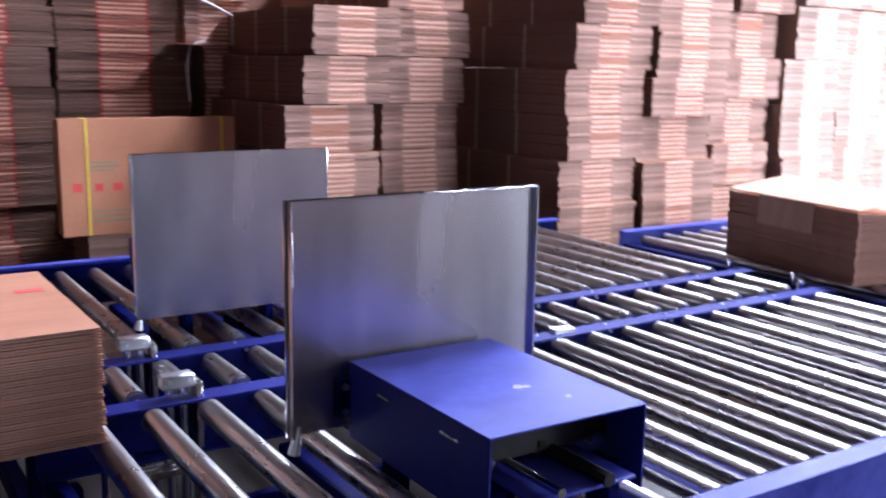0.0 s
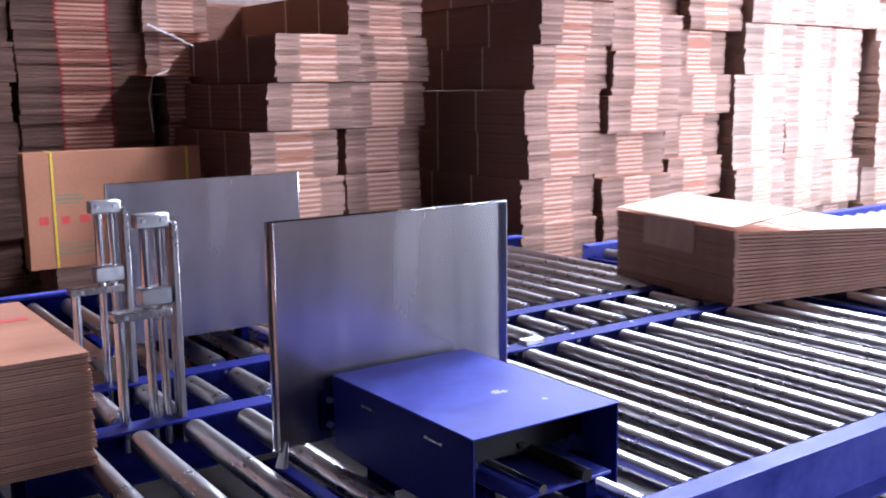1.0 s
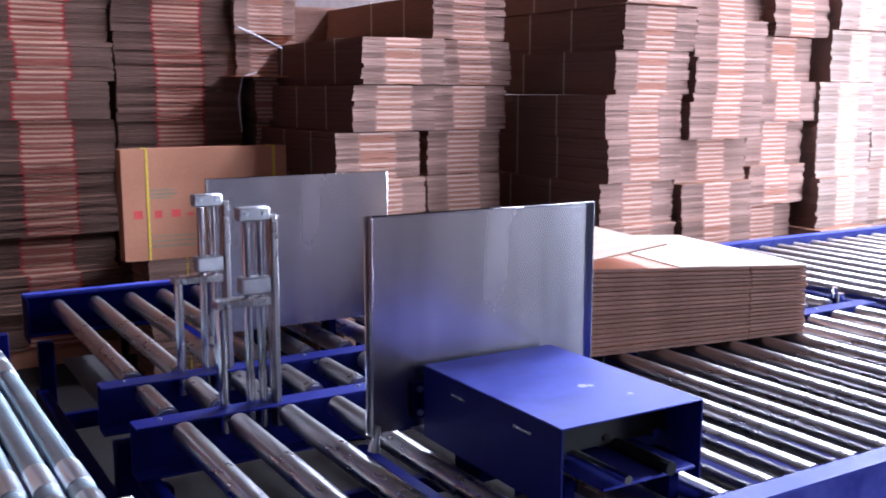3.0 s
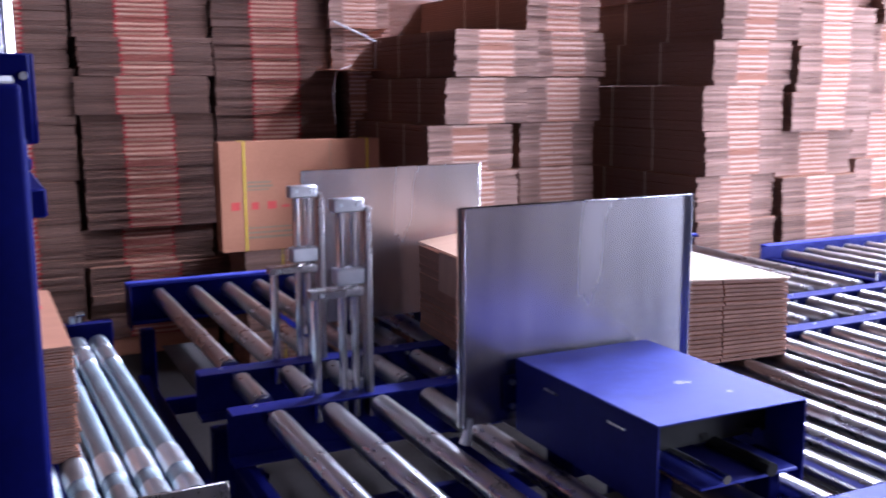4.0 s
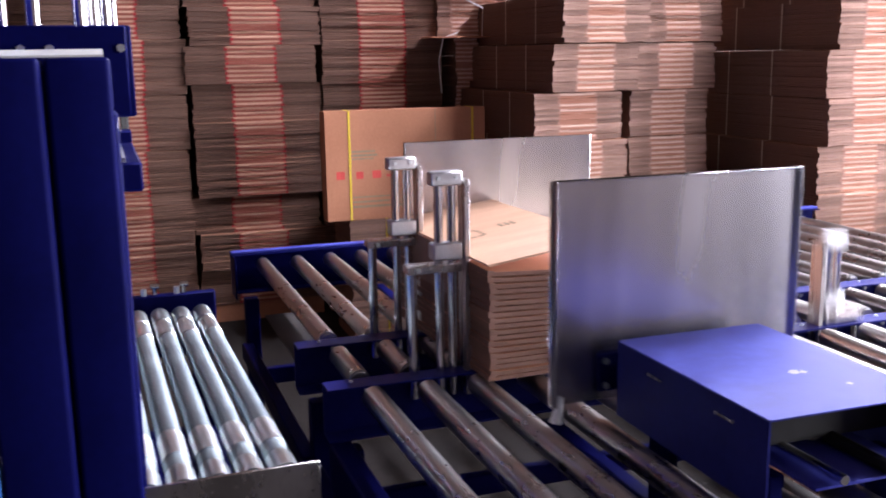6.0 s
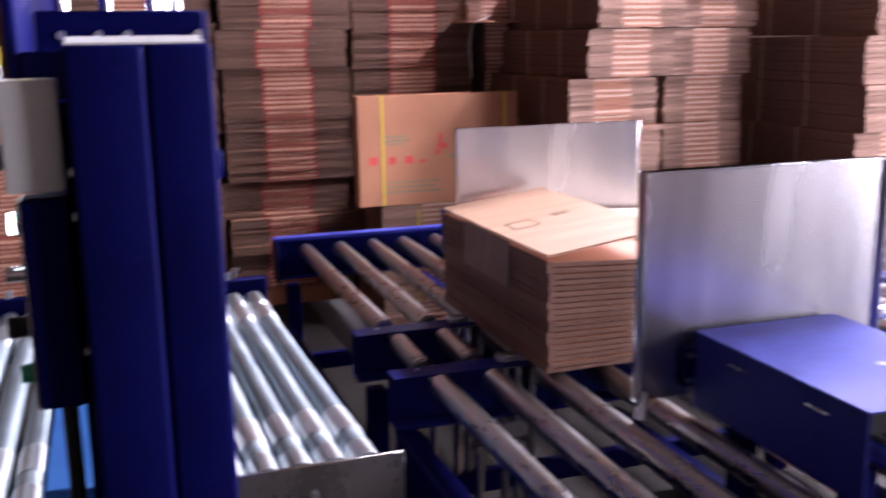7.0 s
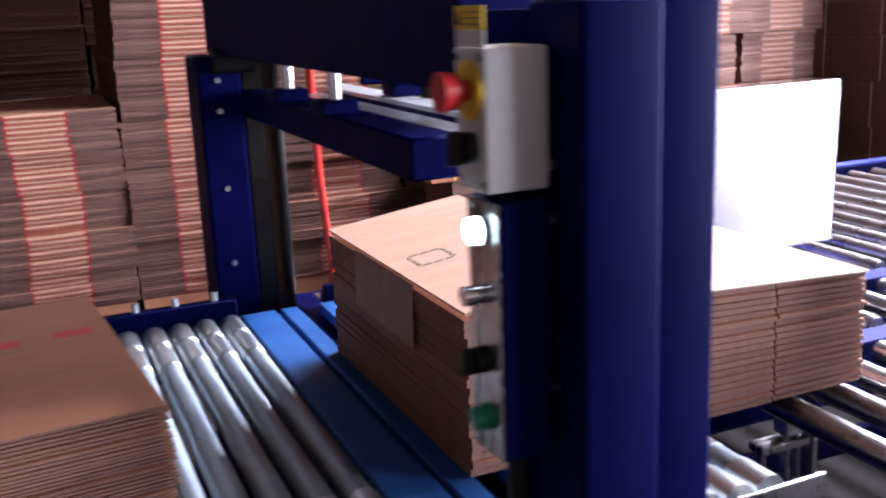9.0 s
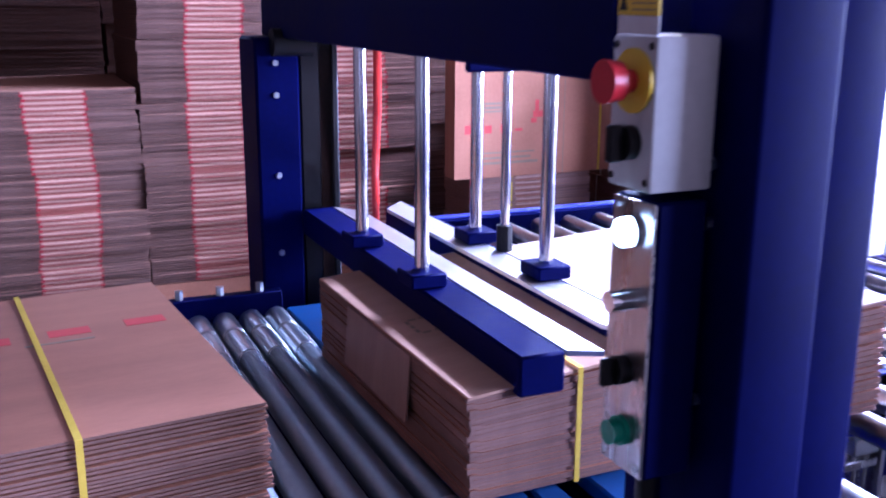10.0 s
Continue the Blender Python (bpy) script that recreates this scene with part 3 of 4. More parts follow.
# ---- strapping machine ----
def strapping_machine():
    g = thing("strapping_machine", "dark blue arch strapping machine with a press beam", "strapping machine")
    for x0, x1, y0 in ((-0.945, -0.8465, -0.19), (-0.8425, -0.757, -0.168)):
        part("near_column", box(B(), x0, x1, y0, -0.075, 0.0, 1.438, 0.008, 3), BLUE, g)
    part("column_core", box(B(), -0.93, -0.77, -0.14, -0.08, 0.0, 1.42), BLACK, g)
    part("column_back", box(B(), -0.96, -0.75, -0.074, -0.03, 0.0, 1.36, 0.004), BLUE, g)
    cap = box(B(), -0.942, -0.765, -0.15, -0.08, 1.4385, 1.4415)
    for v in cap.verts:
        v.co.z += 0.12 * (v.co.y + 0.15)
    part("column_cap", cap, GREY_PLASTIC, g, "sloping pale cap plate")
    part("cap_stay", box(B(), -0.93, -0.78, -0.092, -0.08, 1.4385, 1.4445), BLUE, g)
    part("far_column", box(B(), -1.075, -0.975, 1.25, 1.40, 0.0, 1.345, 0.006), BLUE, g)
    part("far_guide", box(B(), -0.972, -0.925, 1.26, 1.40, 0.6, 1.36, 0.004), BLACK, g)
    part("far_guide", box(B(), -0.905, -0.888, 1.24, 1.38, 0.6, 1.36, 0.004), BLACK, g)
    part("guide_pulley", rod(B(), (-1.04, 1.235, 1.335), (-0.95, 1.235, 1.335), 0.03, 16), BLACK, g)
    bolts(g, [(-1.03, 1.25, z) for z in (0.86, 1.04, 1.22, 1.29)], (0, -1, 0), 0.007)
    part("arch_front", box(B(), -1.02, -1.005, -0.06, 1.40, 1.345, 1.95, 0.003), BLUE, g)
    part("arch_end", box(B(), -1.0, -0.718, 0.32, 0.334, 1.33, 1.496, 0.003), BLUE, g)
    part("arch_back", box(B(), -0.723, -0.709, 0.335, 1.40, 1.33, 1.496, 0.003), BLUE, g)
    part("arch_roof", box(B(), -1.004, -0.724, 0.335, 1.39, 1.40, 1.42, 0.002), BLUE, g)
    part("column_tie", box(B(), -1.004, -0.78, -0.06, -0.031, 1.365, 1.43, 0.003), BLUE, g)
    bolts(g, [(x, 0.32, 1.455) for x in (-0.96, -0.898, -0.85, -0.729)], (0, -1, 0), 0.008)
    bolts(g, [(-0.945, -0.13, z) for z in (1.02, 1.21, 1.27)], (-1, 0, 0), 0.007)
    for x, y in ((-0.88, 0.5), (-0.795, 0.5), (-0.77, 0.53)):
        part("lift_post", rod(B(), (x, y, 1.42), (x, y, 1.95), 0.014), CHROME, g)
    hb = B()
    pts = [Vector((-0.745, 1.40, 0.70)), Vector((-0.745, 1.40, 0.763)), Vector((-0.785, 1.285, 0.9)), Vector((-0.83, 1.165, 1.05)), Vector((-0.865, 1.05, 1.2)), Vector((-0.90, 0.95, 1.40))]
    for q0, q1 in zip(pts, pts[1:]):
        rod(hb, q0, q1, 0.009, 10)
    part("red_hose", hb, RED_HOSE, g, "bright red plastic air hose")
    # strapping head table between the two roller tables
    part("base", box(B(), -0.97, -0.89, 0.0, 1.45, 0.0, 0.70, 0.004), BLUE, g)
    part("base", box(B(), -0.86, -0.735, 0.0, 1.45, 0.0, 0.70, 0.004), BLUE, g)
    for x0, x1 in ((-1.04, -0.955), (-0.945, -0.90), (-0.85, -0.78)):
        part("belt", box(B(), x0, x1, 0.03, 1.19, ZB - 0.03, ZB - 0.003, 0.004), BELT, g, "blue transport belt")
    # control box and panel facing the outfeed
    cb = part("control_box", box(B(), -1.03, -0.957, -0.145, -0.072, 1.247, 1.395, 0.004, 2), GREY_PLASTIC, g, "light grey plastic push-button box")
    ex, ey, ez = -1.03, -0.112, 1.352
    part("stop_button", rod(rod(B(), (-1.066, ey, ez), (-1.048, ey, ez), 0.021, 20, 0.019), (-1.048, ey, ez), (-1.030, ey, ez), 0.011, 14), RED_PLASTIC, cb, "red mushroom stop button")
    part("collar", rod(B(), (-1.034, ey, ez), (-1.0305, ey, ez), 0.031, 24), YELLOW_PLASTIC, cb, "round yellow plate")
    part("switch", box(rod(B(), (-1.042, -0.112, 1.293), (-1.0305, -0.112, 1.293), 0.017, 18), -1.058, -1.042, -0.117, -0.107, 1.275, 1.311, 0.002), BLACK, cb)
    bolts(cb, [(-1.03, y, z) for y in (-0.137, -0.08) for z in (1.257, 1.385)], (-1, 0, 0), 0.004, 0.001, BLACK)
    part("label_holder", box(B(), -1.028, -1.0265, -0.142, -0.076, 1.395, 1.412), LABEL_WHITE, g)
    part("warning_label", box(B(), -1.0288, -1.0265, -0.142, -0.076, 1.4125, 1.436), YELLOW_PLASTIC, g, "yellow warning label")
    sign = B()
    vs = [sign.verts.new((-1.0292, y, z)) for y, z in ((-0.079, 1.417), (-0.093, 1.417), (-0.086, 1.431))] + [sign.verts.new((-1.0289, y, z)) for y, z in ((-0.079, 1.417), (-0.093, 1.417), (-0.086, 1.431))]
    sign.faces.new(vs[:3]), sign.faces.new(vs[5:2:-1])
    for k in range(3):
        sign.faces.new((vs[k], vs[(k + 1) % 3], vs[3 + (k + 1) % 3], vs[3 + k]))
    bmesh.ops.recalc_face_normals(sign, faces=sign.faces[:])
    part("warning_sign", sign, BLACK, g, "black warning triangle")
    for k in range(3):
        part("print_bar", box(B(), -1.0292, -1.0289, -0.138, -0.1, 1.417 + 0.006 * k, 1.4185 + 0.006 * k), INK_GREY, g)
    pn = part("panel_box", box(B(), -1.016, -0.957, -0.143, -0.069, 0.944, 1.237, 0.003), BLUE, g)
    part("panel_face", box(B(), -1.0195, -1.0165, -0.141, -0.071, 0.946, 1.235), STAINLESS, pn, "brushed steel button panel")
    yb = -0.107
    part("light_ring", rod(B(), (-1.026, yb, 1.203), (-1.0196, yb, 1.203), 0.0175, 20), CHROME, pn)
    part("light_button", rod(B(), (-1.034, yb, 1.203), (-1.0262, yb, 1.203), 0.0150, 20, 0.0155), GLOW, pn, "glowing white push button")
    part("knob", rod(B(), (-1.045, yb, 1.132), (-1.0196, yb, 1.132), 0.011, 16), CHROME, pn)
    part("selector", box(rod(B(), (-1.034, yb, 1.057), (-1.0196, yb, 1.057), 0.015, 16), -1.05, -1.034, yb - 0.004, yb + 0.004, 1.042, 1.072, 0.002), BLACK, pn)
    part("green_button", rod(rod(B(), (-1.038, yb, 0.989), (-1.026, yb, 0.989), 0.013, 18), (-1.026, yb, 0.989), (-1.0196, yb, 0.989), 0.016, 18), GREEN_PLASTIC, pn, "green push button")
    bolts(pn, [(-1.0195, y, z) for y in (-0.134, -0.078) for z in (0.955, 1.226)], (-1, 0, 0), 0.004, 0.002)
    # cable under the panel
    part("cable", rod(rod(B(), (-0.98, -0.1, 0.75), (-0.98, -0.1, 0.944), 0.012, 10), (-0.98, -0.1, 0.55), (-0.98, -0.1, 0.752), 0.012, 10), BLACK, g)
    # press: moves up and down in the arch
    pr = new("press")
    pr.parent = g
    for blue, steel in (((-0.98, -0.908), (-0.907, -0.860)), ((-0.778, -0.712), (-0.80, -0.739))):
        part("press_beam", box(B(), *blue, 0.19, 1.24, 0.0, 0.06 if blue[1] < -0.9 else 0.051, 0.004), BLUE, pr, "blue press beam")
        b = B()
        x0, x1 = steel
        inner = x1 if blue[0] < x0 else x0
        outer = x0 if blue[0] < x0 else x1
        top = [b.verts.new((outer, 0.19, z)) for z in (0.052, 0.06)], [b.verts.new((inner, 0.17 if outer < inner else 0.27, z)) for z in (0.052, 0.06)], [b.verts.new((inner, 1.17, z)) for z in (0.052, 0.06)], [b.verts.new((outer, 1.24, z)) for z in (0.052, 0.06)]
        lo, hi = [q[0] for q in top], [q[1] for q in top]
        b.faces.new(lo), b.faces.new(hi)
        for k in range(4):
            b.faces.new((lo[k], lo[(k + 1) % 4], hi[(k + 1) % 4], hi[k]))
        bmesh.ops.recalc_face_normals(b, faces=b.faces[:])
        part("press_plate", b, PRESS_STEEL, pr, "bright steel press plate")
    for x, ys in ((-0.965, (0.87, 0.568)), (-0.748, (0.81, 0.53))):
        for y in ys:
            part("press_rod", rod(B(), (x, y, 0.062), (x, y, 0.5), 0.0125), CHROME, pr)
            part("rod_foot", box(B(), x - 0.032, x + 0.032, y - 0.035, y + 0.035, 0.061, 0.085, 0.003), BLUE, pr)
    part("press_rod", rod(B(), (-0.73, 0.72, 0.062), (-0.73, 0.72, 0.5), 0.009), CHROME, pr)
    part("rod_nut", rod(B(), (-0.73, 0.72, 0.06), (-0.73, 0.72, 0.11), 0.016, 8), BLACK, pr)
    return g, pr


# ---- stacks of carton bundles behind the line ----
def carton_mesh(w, d, mat, seed):
    """One folded flat carton of a stacked bundle: two plies with ragged, slightly wavy front edges."""
    rnd = random.Random(seed)
    nx = 6
    b = B()
    wave = [rnd.uniform(-0.0022, 0.0022) for _ in range(nx + 1)]
    rings = []
    for ply in range(2):
        z0 = ply * LAYER
        rag = [rnd.uniform(-0.003, 0.003) for _ in range(nx + 1)]
        left, right = rnd.uniform(-0.002, 0.002), rnd.uniform(-0.002, 0.002)
        for z, e in ((0.0006, 0.0), (0.0086, 0.0), (0.0092, 0.004), (0.0118, 0.004)):
            ring = [(-w / 2 + left + e + (w - 2 * e) * k / nx, -d / 2 + rag[k] + e, z0 + z + wave[k]) for k in range(nx + 1)]
            ring += [(w / 2 + right - e, d / 2 - e, z0 + z), (-w / 2 + left + e, d / 2 - e, z0 + z)]
            rings.append([b.verts.new(q) for q in ring])
    n = nx + 3
    for lo, hi in zip(rings, rings[1:]):
        for k in range(n):
            b.faces.new((lo[k], lo[(k + 1) % n], hi[(k + 1) % n], hi[k]))
    b.faces.new(rings[0][::-1]), b.faces.new(rings[-1])
    return finish(b, "flat_carton", mat)


KINDS = {}


def stacked(w, d, h, mat, label, x, y, z, turn=0.0, group="stacked bundles"):
    """One bundle of flat cartons whose front face is at y, centre x; every carton lies a little off the one below."""
    ob = thing("carton_bundle", label, "carton bundle", (x, y + d / 2, z), group)
    ob.rotation_euler.z = turn
    n = max(int(round(h / (2 * LAYER))), 2)
    slip = random.uniform(-0.012, 0.012)
    for i in range(n):
        v = random.randrange(4)
        key = (w, d, mat.name, v)
        if key not in KINDS:
            KINDS[key] = carton_mesh(w, d, mat, v + 7)
        o = again("flat_carton", KINDS[key], ob, (random.uniform(-0.003, 0.003) + slip * (i / n - 0.5), random.uniform(-0.005, 0.005), i * 0.99 * h / n), random.uniform(-0.006, 0.006))
        o.scale.z = 0.99 * h / n / (2 * LAYER)
    return ob


def side_straps(ob, w, h, ys=(-0.35, 0.02)):
    """Two thin straps round a bundle, across its width."""
    key = ("strap", w, h)
    if key not in KINDS:
        b = B()
        e = 0.013
        box(b, -w / 2 - e - 0.001, -w / 2 - e, -0.005, 0.005, 0, h), box(b, w / 2 + e, w / 2 + e + 0.001, -0.005, 0.005, 0, h)
        box(b, -w / 2 - e, w / 2 + e, -0.005, 0.005, h - 0.0004, h)
        KINDS[key] = finish(b, "strap", PALE_STRAP)
    for y in ys:
        again("strap", KINDS[key], ob, (0, y, 0))


def stacks():
    red = "bundle of grey-brown flat cartons with a red printed band"
    tan = "bundle of tan flat cartons with a pale printed band"
    pale = "bundle of flat cartons stacked high, coloured paler for the daylight on it"
    # row along the back, left part
    for cx, top, hh in ((-2.08, 1.2, 0.1875), (-1.375, 1.03, 0.1875), (-0.68, 2.3, 0.2875), (0.03, 2.3, 0.2), (0.735, 2.3, 0.2375)):
        z = 0.1
        while z < top - 0.1:
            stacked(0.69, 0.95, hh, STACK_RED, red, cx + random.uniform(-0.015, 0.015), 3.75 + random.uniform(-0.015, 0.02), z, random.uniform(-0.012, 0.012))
            z += hh
        pallet(cx, 4.22, 0.66, 0.9)
    # a second row behind the low stacks, darkened fold sides to the front for the dark there
    for cx, hh in ((-2.85, 0.25), (-2.12, 0.225), (-1.40, 0.2625), (-0.68, 0.2375)):
        z = 0.1
        while z < 2.3:
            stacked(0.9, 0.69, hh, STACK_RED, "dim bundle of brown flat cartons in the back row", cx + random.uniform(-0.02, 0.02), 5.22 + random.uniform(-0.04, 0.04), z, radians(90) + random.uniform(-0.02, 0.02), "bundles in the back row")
            z += hh
        pallet(cx, 5.57, 0.66, 0.9)
    # lit narrow column between the rows
    z = 0.1
    for i in range(11):
        stacked(0.36 if i > 5 else 0.14, 0.6, 0.2375, STACK_TAN, tan, 1.23 + random.uniform(-0.03, 0.03) * (i > 5), 3.72 + random.uniform(-0.05, 0.03), z, random.uniform(-0.03, 0.03))
        z += 0.2375
    pallet(1.22, 4.02, 0.3, 0.6)
    whole("loose_board", box(B(), -0.23, 0.22, -0.1, 0.5, 0, 0.006, 0.001), BOARD, "loose brown board sticking out of the stack", "cardboard", at=(1.2, 3.66, 1.5255))
    g = thing("loose_strap", "torn pale plastic strap hanging from the stack", "strap", (1.1, 3.64, 1.5255))
    b = B()
    for q0, q1 in (((-0.04, -0.005, 0.0), (-0.07, -0.01, -0.12)), ((-0.07, -0.01, -0.12), (-0.055, -0.008, -0.3)), ((-0.04, -0.005, 0.0), (0.05, 0.0, 0.03))):
        rod(b, q0, q1, 0.0035, 6)
    part("strip", b, LABEL_WHITE, g)
    b = B()
    rod(b, (-0.06, -0.02, 0.27), (0.10, -0.03, 0.2), 0.005, 6), rod(b, (0.10, -0.03, 0.2), (0.19, -0.02, 0.16), 0.005, 6), rod(b, (0.19, -0.02, 0.16), (0.2, 0.02, 0.006), 0.003, 6)
    part("strip", b, LABEL_WHITE, g)
    # middle block
    shift = (-0.04, -0.035, -0.03, -0.03, -0.055, 0.02, 0.07, 0.02, 0.02, 0.02)
    for cx, fy, w in ((1.47, 2.68, 0.465), (1.965, 2.74, 0.45)):
        z = 0.095
        for i in range(7 if cx < 1.6 else 8):
            lean = shift[i] if cx < 1.6 else 0.4 * shift[i]
            side_straps(stacked(w, 1.25, 0.2275, STACK_TAN, tan, cx + lean + random.uniform(-0.008, 0.008), fy + random.uniform(-0.03, 0.03), z, random.uniform(-0.02, 0.02)), w, 0.2275)
            z += 0.231
        pallet(cx, fy + 0.5, w, 0.95)
    # a stack set crosswise behind them, folded sides to the front
    for i in range(8):
        stacked(0.47, 0.5, 0.23, STACK_TAN, "bundle of brown flat cartons set crosswise behind the stack", 1.76 + random.uniform(-0.01, 0.01), 3.99, 0.095 + 0.2335 * i, radians(90), "crosswise bundles")
    pallet(1.76, 4.24, 0.48, 0.46)
    # block beside the feed conveyor, nearer, running on to the right
    x = 2.45
    for k in range(8):
        w = (0.52, 0.55, 0.48, 0.50, 0.45, 0.46, 0.5, 0.5)[k]
        fy = 2.16 + (0.0, 0.03, 0.05, -0.03, 0.02, 0.07, 0.0, 0.04)[k]
        hs = ((0.225,), (0.2375, 0.2), (0.25, 0.225), (0.3, 0.2625, 0.3), (0.325, 0.25), (0.2875,), (0.25, 0.3), (0.275,))[k]
        z, i = 0.08, 0
        while z < (2.2 if k == 0 else 2.5):
            h = hs[i % len(hs)]
            o = stacked(w - 0.012, 1.5 if k == 0 else 0.92, h, STACK_TAN if k < 3 else STACK_SUNLIT, tan if k < 3 else pale, x + w / 2 + random.uniform(-0.024, 0.024) + 0.09 * (z - 1.0), fy + random.uniform(-0.05, 0.05), z, random.uniform(-0.025, 0.025))
            if k == 0:
                side_straps(o, w - 0.012, h)
            z, i = z + h, i + 1
        pallet(x + w / 2, fy + 0.47, w, 0.9, 0.08)
        x += w + (0.04 if k in (2, 5) else 0.004)


def pallet(x, y, w, d, h=0.095):
    g = thing("pallet", "low wooden pallet under the stacked bundles", "pallet", (x, y, 0), "pallets")
    for k in range(3):
        part("bearer", box(B(), -w / 2, w / 2, -d / 2 + k * (d - 0.08) / 2, -d / 2 + k * (d - 0.08) / 2 + 0.08, 0, h - 0.02), BOARD, g)
    part("deck", box(B(), -w / 2, w / 2, -d / 2, d / 2, h - 0.02, h - 0.001), BOARD, g)


def leaning_cartons():
    for z, h in ((0.0, 0.21), (0.21, 0.21), (0.42, 0.21)):
        o = stacked(0.62, 0.35, h - 0.001, STACK_TAN, "bundle of brown flat cartons under the upright cartons", 0.68, 3.12, z, 0.0, "bundles under the upright cartons")
        strap(o, -0.12, -0.177, 0.177, 0.0, h)
    g = thing("upright_cartons", "upright strapped pack of brown printed cartons", "carton pack", (0.255, 3.10, 0.632))
    for k in range(6):
        part("flat_carton", box(B(), 0, 0.835, 0.018 * k, 0.018 * k + 0.0165, 0.002 * (k % 3), 0.54 - 0.003 * (k % 2)), BOARD, g)
    part("fold_line", box(B(), 0.565, 0.568, -0.0008, 0.0, 0.0, 0.54), INK_GREY, g)
    b = B()
    box(b, 0.115, 0.125, -0.0022, 0.11, 0.54, 0.5415), box(b, 0.115, 0.125, -0.0022, -0.0010, 0.0, 0.5415)
    part("strap", b, YELLOW_STRAP, g, "yellow plastic strap")
    b = B()
    box(b, 0.76, 0.772, -0.0022, 0.11, 0.54, 0.5415), box(b, 0.76, 0.772, -0.0022, -0.0010, 0.0, 0.5415)
    part("strap", b, YELLOW_STRAP, g, "yellow plastic strap")
    for x, z, w, h in ((0.05, 0.205, 0.042, 0.04), (0.15, 0.205, 0.036, 0.036), (0.232, 0.205, 0.045, 0.038), (0.305, 0.21, 0.04, 0.012), (0.40, 0.27, 0.055, 0.03), (0.41, 0.30, 0.02, 0.05), (0.39, 0.245, 0.03, 0.022)):
        part("red_mark", box(B(), x, x + w, -0.0008, 0.0, z, z + h), INK_RED, g)
    for x, z, w, h in ((0.13, 0.315, 0.13, 0.012), (0.13, 0.335, 0.12, 0.01), (0.13, 0.30, 0.11, 0.008), (0.13, 0.06, 0.30, 0.012), (0.13, 0.085, 0.26, 0.01), (0.13, 0.11, 0.28, 0.008), (0.47, 0.22, 0.03, 0.025)):
        part("print_bar", box(B(), x, x + w, -0.0008, 0.0, z, z + h), INK_GREY, g)


# ---- put together ----
hall()
conveyor = main_conveyor()
feed_conveyor()
infeed = machine_table("infeed_table", "short table of zinc-plated grooved rollers before the machine", [-0.520 - 0.0575 * i for i in range(5)], -0.80, -0.475)
infeed.rotation_euler.z = radians(1.2)
outfeed = machine_table("outfeed_table", "roller table of zinc-plated grooved rollers behind the machine", [-1.064 - 0.0585 * i for i in range(28)], -2.75, -1.04)
part("end_bracket", box(box(B(), -0.80, -0.55, 1.262, 1.268, ZB - 0.02, ZB + 0.012, 0.001), -0.80, -0.55, 1.268, 1.33, ZB - 0.02, ZB - 0.014, 0.001), STAINLESS, infeed, "folded steel bracket")
for kx in (-0.56, -0.64):
    part("clamp_knob", rod(rod(B(), (kx, 1.23, ZB + 0.03), (kx, 1.23, ZB + 0.05), 0.006, 8), (kx - 0.012, 1.23, ZB + 0.056), (kx + 0.012, 1.23, ZB + 0.056), 0.008, 10), CHROME, infeed)
whole("scrap_board", box(B(), -0.3, 0.3, -0.22, 0.22, 0, 0.005, 0.001), BOARD, "scrap of brown cardboard lying on the floor", "cardboard", at=(0.55, 0.55, 0.001))
near_plate, far_plate = pusher(False), pusher(True)
housing(-0.467, -0.02, True)
housing(1.0, 1.457, False)
stops = [lift_stop() for _ in range(4)]
machine, press = strapping_machine()
W2, D2 = 0.78, 0.64
first, top1, _ = bundle("bundle of brown flat cartons with red print on top", 0.86, 0.57, 20, 0.0112)
bars("red_mark", first, INK_RED, [(0.372 - 0.105 * k, 0.088 - 0.004 * k, 0.056, 0.03) for k in range(6)] + [(0.04, 0.05, 0.03, 0.02)], top1 + 0.0002)
bars("print_bar", first, INK_GREY, [(0.02, 0.03, 0.2, 0.008), (0.02, 0.012, 0.18, 0.006), (0.25, 0.045, 0.09, 0.006)], top1 + 0.0002)
strap1 = thing("strap_loop", "yellow plastic strap drawn tight round the brown bundle", "strap", group="straps")
strap(strap1, 0, -0.290, 0.290, -0.002, top1 + 0.001)
SHEETS, STEP, LIFT = 19, 0.0108, 0.052
second, top2, sheets = bundle("bundle of loose brown flat cartons moving along the rollers", W2, D2, SHEETS, STEP, LIFT)
part("top_panel", box(B(), -0.06, W2 / 2 + 0.003, -D2 / 2 - 0.003, D2 / 2, 0.0086, 0.0121, 0.0008), PALE_BOARD, sheets[-1][0], "pale upper panel of the topmost carton")
flap = part("loose_flap", box(B(), 0, 0.29, -D2 / 2, D2 / 2, 0, 0.0045), FLAP_BOARD, second, "lifted brown printed flap", (-W2 / 2 - 0.004, 0, 0.2535))
flap.rotation_euler.y = radians(-7.5)
dashes = [(0.075 + sx * 0.032, -0.03 + k * 0.021, 0.006, 0.014) for sx in (-1, 1) for k in (-1, 0, 1)] + [(0.075 + k * 0.021, -0.03 + sy * 0.032, 0.014, 0.006) for sy in (-1, 1) for k in (-1, 0, 1)]
bars("print_bar", flap, INK_GREY, dashes + [(0.19 + 0.016 * k, 0.0, 0.007, 0.03) for k in (-1, 0, 1)], 0.005)
b = box(B(), -0.005, -0.002, -0.13, 0.15, -0.105, 0.0)
for v in b.verts:
    v.co.x += 0.16 * v.co.z
part("hanging_tab", b, TAB_BOARD, flap, "plain brown side tab folded down")
strap2 = thing("strap_loop", "yellow plastic strap drawn round the pressed bundle", "strap", group="straps")
strap(strap2, 0, -0.326, 0.326, -0.002, 0.172)
stacks()
leaning_cartons()
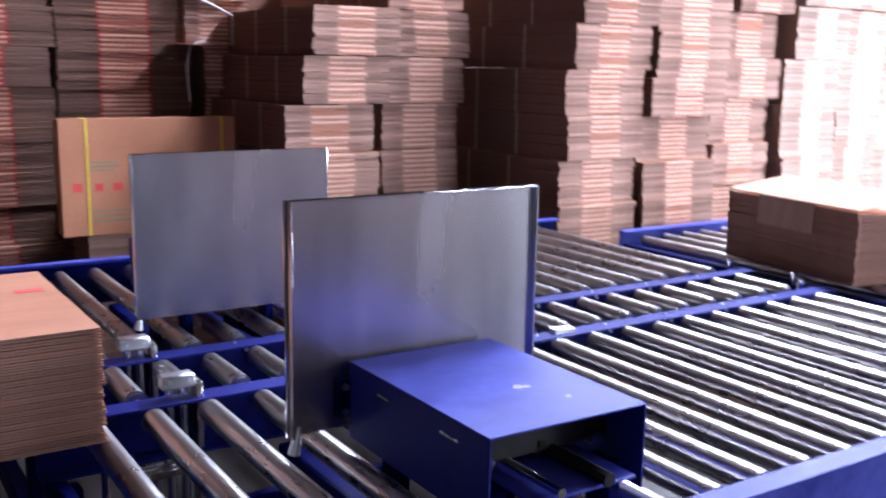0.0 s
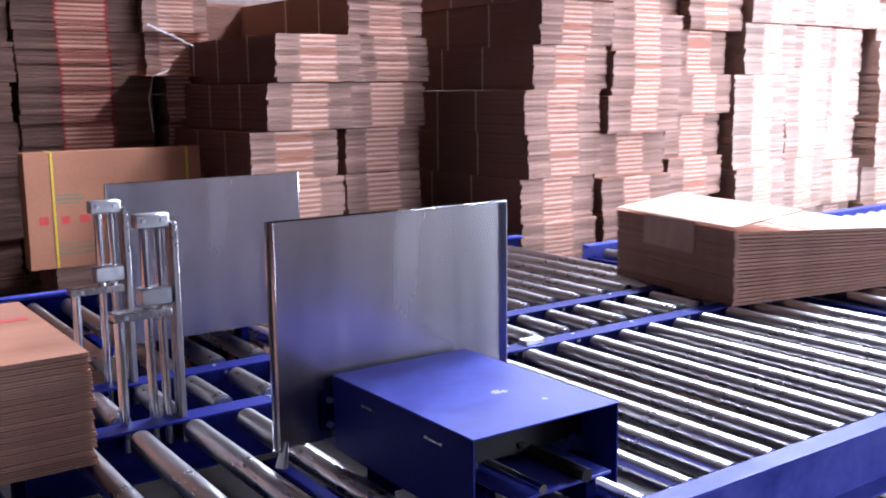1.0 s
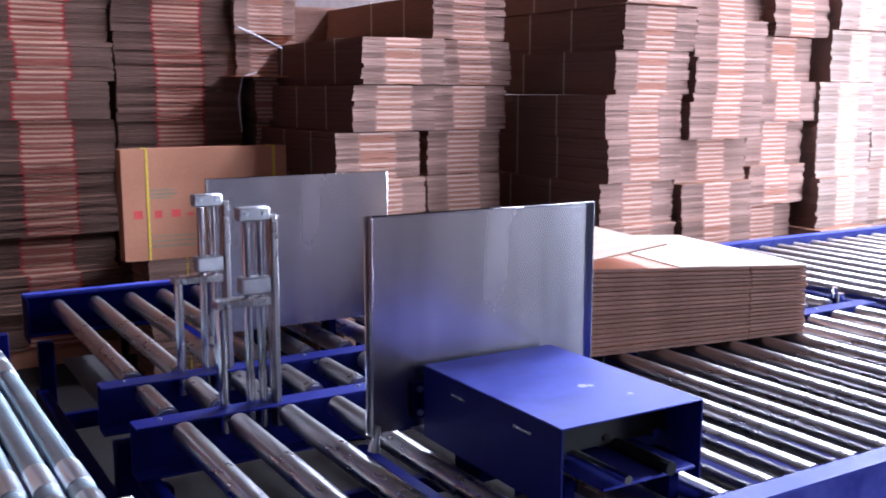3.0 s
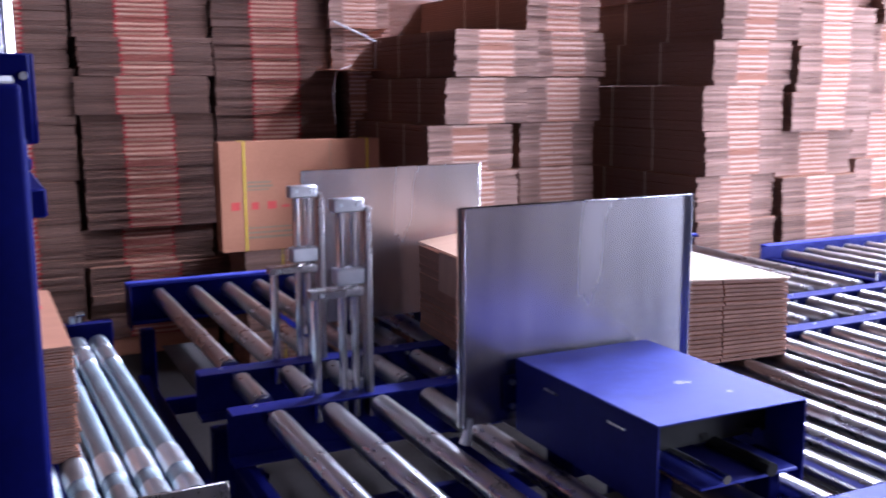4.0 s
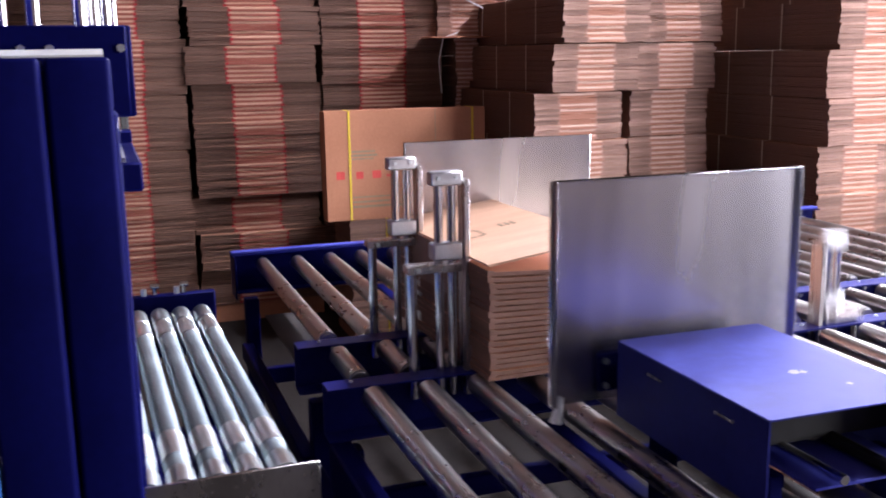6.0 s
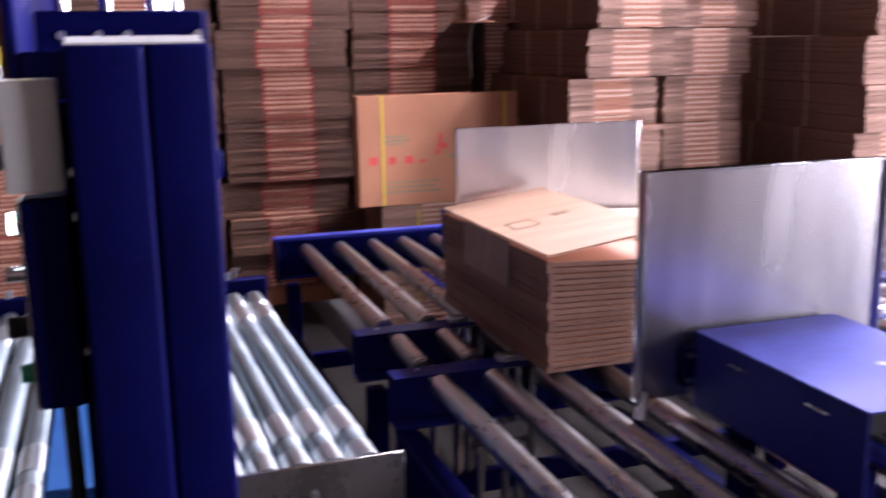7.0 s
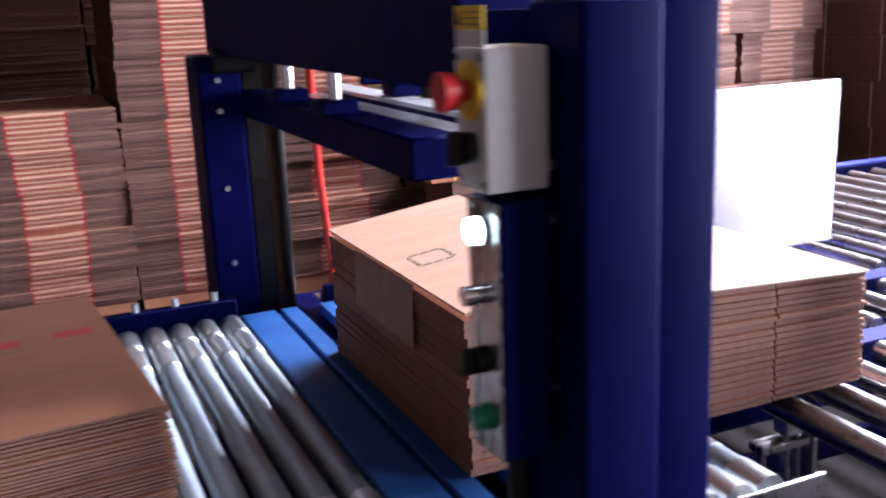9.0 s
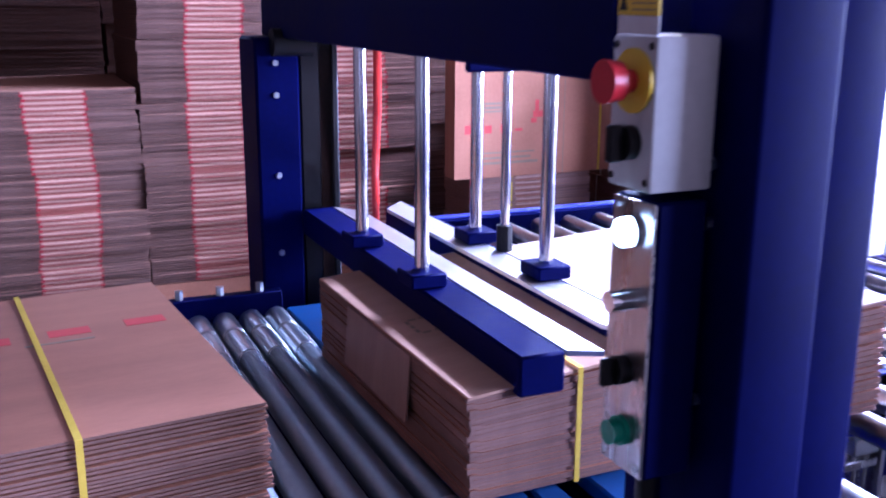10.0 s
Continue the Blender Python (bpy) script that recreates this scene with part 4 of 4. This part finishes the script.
def motions():
    # plates close on the bundle and open again
    near = ((0, 0), (4.35, 0), (4.5, 0.05), (4.65, 0.175), (4.8, 0.178), (5.6, 0.178), (6.0, 0.03), (6.15, 0), (10, 0))
    walk(near_plate, [(t, pose(0, d, 0.768)) for t, d in near])
    walk(far_plate, [(t, pose(-0.005, 0.955 - d * 0.95, 0.768)) for t, d in near])
    # lift stops: the left pair lets the bundle go, the right pair rises behind it
    left = ((0, -0.40), (0.15, -0.38), (0.3, -0.12), (0.45, 0.0), (6.35, 0.0), (6.5, -0.14), (6.65, -0.38), (6.75, -0.44), (10, -0.44))
    for s, y in ((stops[0], 0.415), (stops[1], 0.745)):
        walk(s, [(t, pose(-0.075, y, ZR + d)) for t, d in left])
    right = ((0, -0.44), (4.6, -0.44), (4.75, -0.36), (4.9, -0.22), (5.0, -0.12), (5.15, 0.0), (5.8, 0.0), (6.2, -0.44), (10, -0.44))
    for s, y in ((stops[2], 0.415), (stops[3], 0.745)):
        walk(s, [(t, pose(0.985, y, ZR + d, 0, 0, 180)) for t, d in right])
    # first bundle: waits, then runs out through the machine; x is its right end, y its front
    one = ((0, -0.268, 0.225, 0.0), (1.5, -0.268, 0.222, 0.0), (1.8, -0.281, 0.222, 0), (2.0, -0.342, 0.222, 0), (2.1, -0.408, 0.222, 0), (2.3, -0.548, 0.222, 0.002), (2.45, -0.645, 0.222, 0.004), (2.6, -0.688, 0.222, 0.006), (3.8, -0.688, 0.222, 0.008), (4.2, -0.68, 0.222, 0.008),
           (4.4, -0.725, 0.222, 0.012), (4.6, -0.84, 0.22, ZB - ZR), (5.2, -1.06, 0.19, ZB - ZR), (6.0, -1.334, 0.15, ZB - ZR), (10, -1.334, 0.15, ZB - ZR))
    turn = {5.2: 3, 6.0: 5, 10: 5}

    def corner(t, x, y, z, along):
        return pose(x, y, ZR + z, 0, 0, turn.get(t, 0)) @ pose(-along, 0.285, 0)

    walk(first, [(t, corner(t, x, y, z, 0.43)) for t, x, y, z in one])
    walk(strap1, [(0, pose(-0.89, 0.507, 0.3)), (3.9, pose(-0.89, 0.507, 0.3)), (4.2, pose(-0.89, 0.507, ZR + 0.008))] + [(t, corner(t, x, y, z, 0.21)) for t, x, y, z in one if t > 4.2])
    # second bundle: x and y of its left front corner, and its turn
    two = ((0, 2.19, 0.36, -9), (0.5, 1.99, 0.335, -10), (1.0, 1.785, 0.355, -10), (1.5, 1.525, 0.362, -9.5), (2.0, 1.273, 0.354, -9.5), (2.5, 1.03, 0.355, -10), (4.0, 0.275, 0.25, -4), (4.5, 0.066, 0.25, -0.5), (4.6, 0.036, 0.268, 1), (4.7, 0.014, 0.28, 2), (5.0, -0.015, 0.292, 2), (5.2, -0.019, 0.292, 2),
           (6.3, -0.023, 0.278, 1.5), (7.0, -0.05, 0.27, 1), (7.2, -0.125, 0.255, 0.5), (7.5, -0.287, 0.235, 0), (8.0, -0.512, 0.205, 0), (8.5, -0.745, 0.193, 0), (8.8, -0.845, 0.193, 0), (9.0, -0.905, 0.19, 0.5), (9.3, -1.01, 0.2, 1), (9.5, -1.055, 0.205, 1), (10, -1.045, 0.205, 1))
    walk(second, [(t, pose(x, y, ZR + (ZB - ZR) * min(max((0.2 - x) / 0.8, 0), 1), 0, 0, a) @ pose(W2 / 2, D2 / 2, 0)) for t, x, y, a in two])
    # the press squeezes the left end of the stack: every carton tips down a little
    for i, (o, at, turn) in enumerate(sheets):
        f = i / SHEETS
        rest = pose(*at, 0, math.degrees(LIFT * f), math.degrees(turn))
        down = pose(at[0], at[1], 0.176 * f, 0, -3.6 * f, math.degrees(turn))
        walk(o, [(0, rest), (9.6, rest), (9.68, rest.lerp(down, 0.12)), (9.78, rest.lerp(down, 0.65)), (9.88, down), (10, down)])
    up, flat = pose(-W2 / 2 - 0.004, 0, 0.2535, 0, -7.5, 0), pose(-W2 / 2 - 0.004, 0, 0.1535, 0, -4.6, 0)
    walk(flap, [(0, up), (9.6, up), (9.68, up.lerp(flat, 0.2)), (9.78, up.lerp(flat, 0.7)), (9.88, flat), (10, flat)])
    walk(strap2, [(t, pose(-0.875, 0.53, z)) for t, z in ((0, 0.36), (9.8, 0.36), (9.9, 0.6), (9.97, ZB + 0.003), (10, ZB + 0.003))])
    # press
    walk(press, [(t, pose(0, 0, z)) for t, z in ((0, 1.208), (9.3, 1.205), (9.45, 1.165), (9.5, 1.145), (9.6, 1.08), (9.7, 0.997), (9.8, 0.935), (9.9, 0.908), (10, 0.90))])


motions()
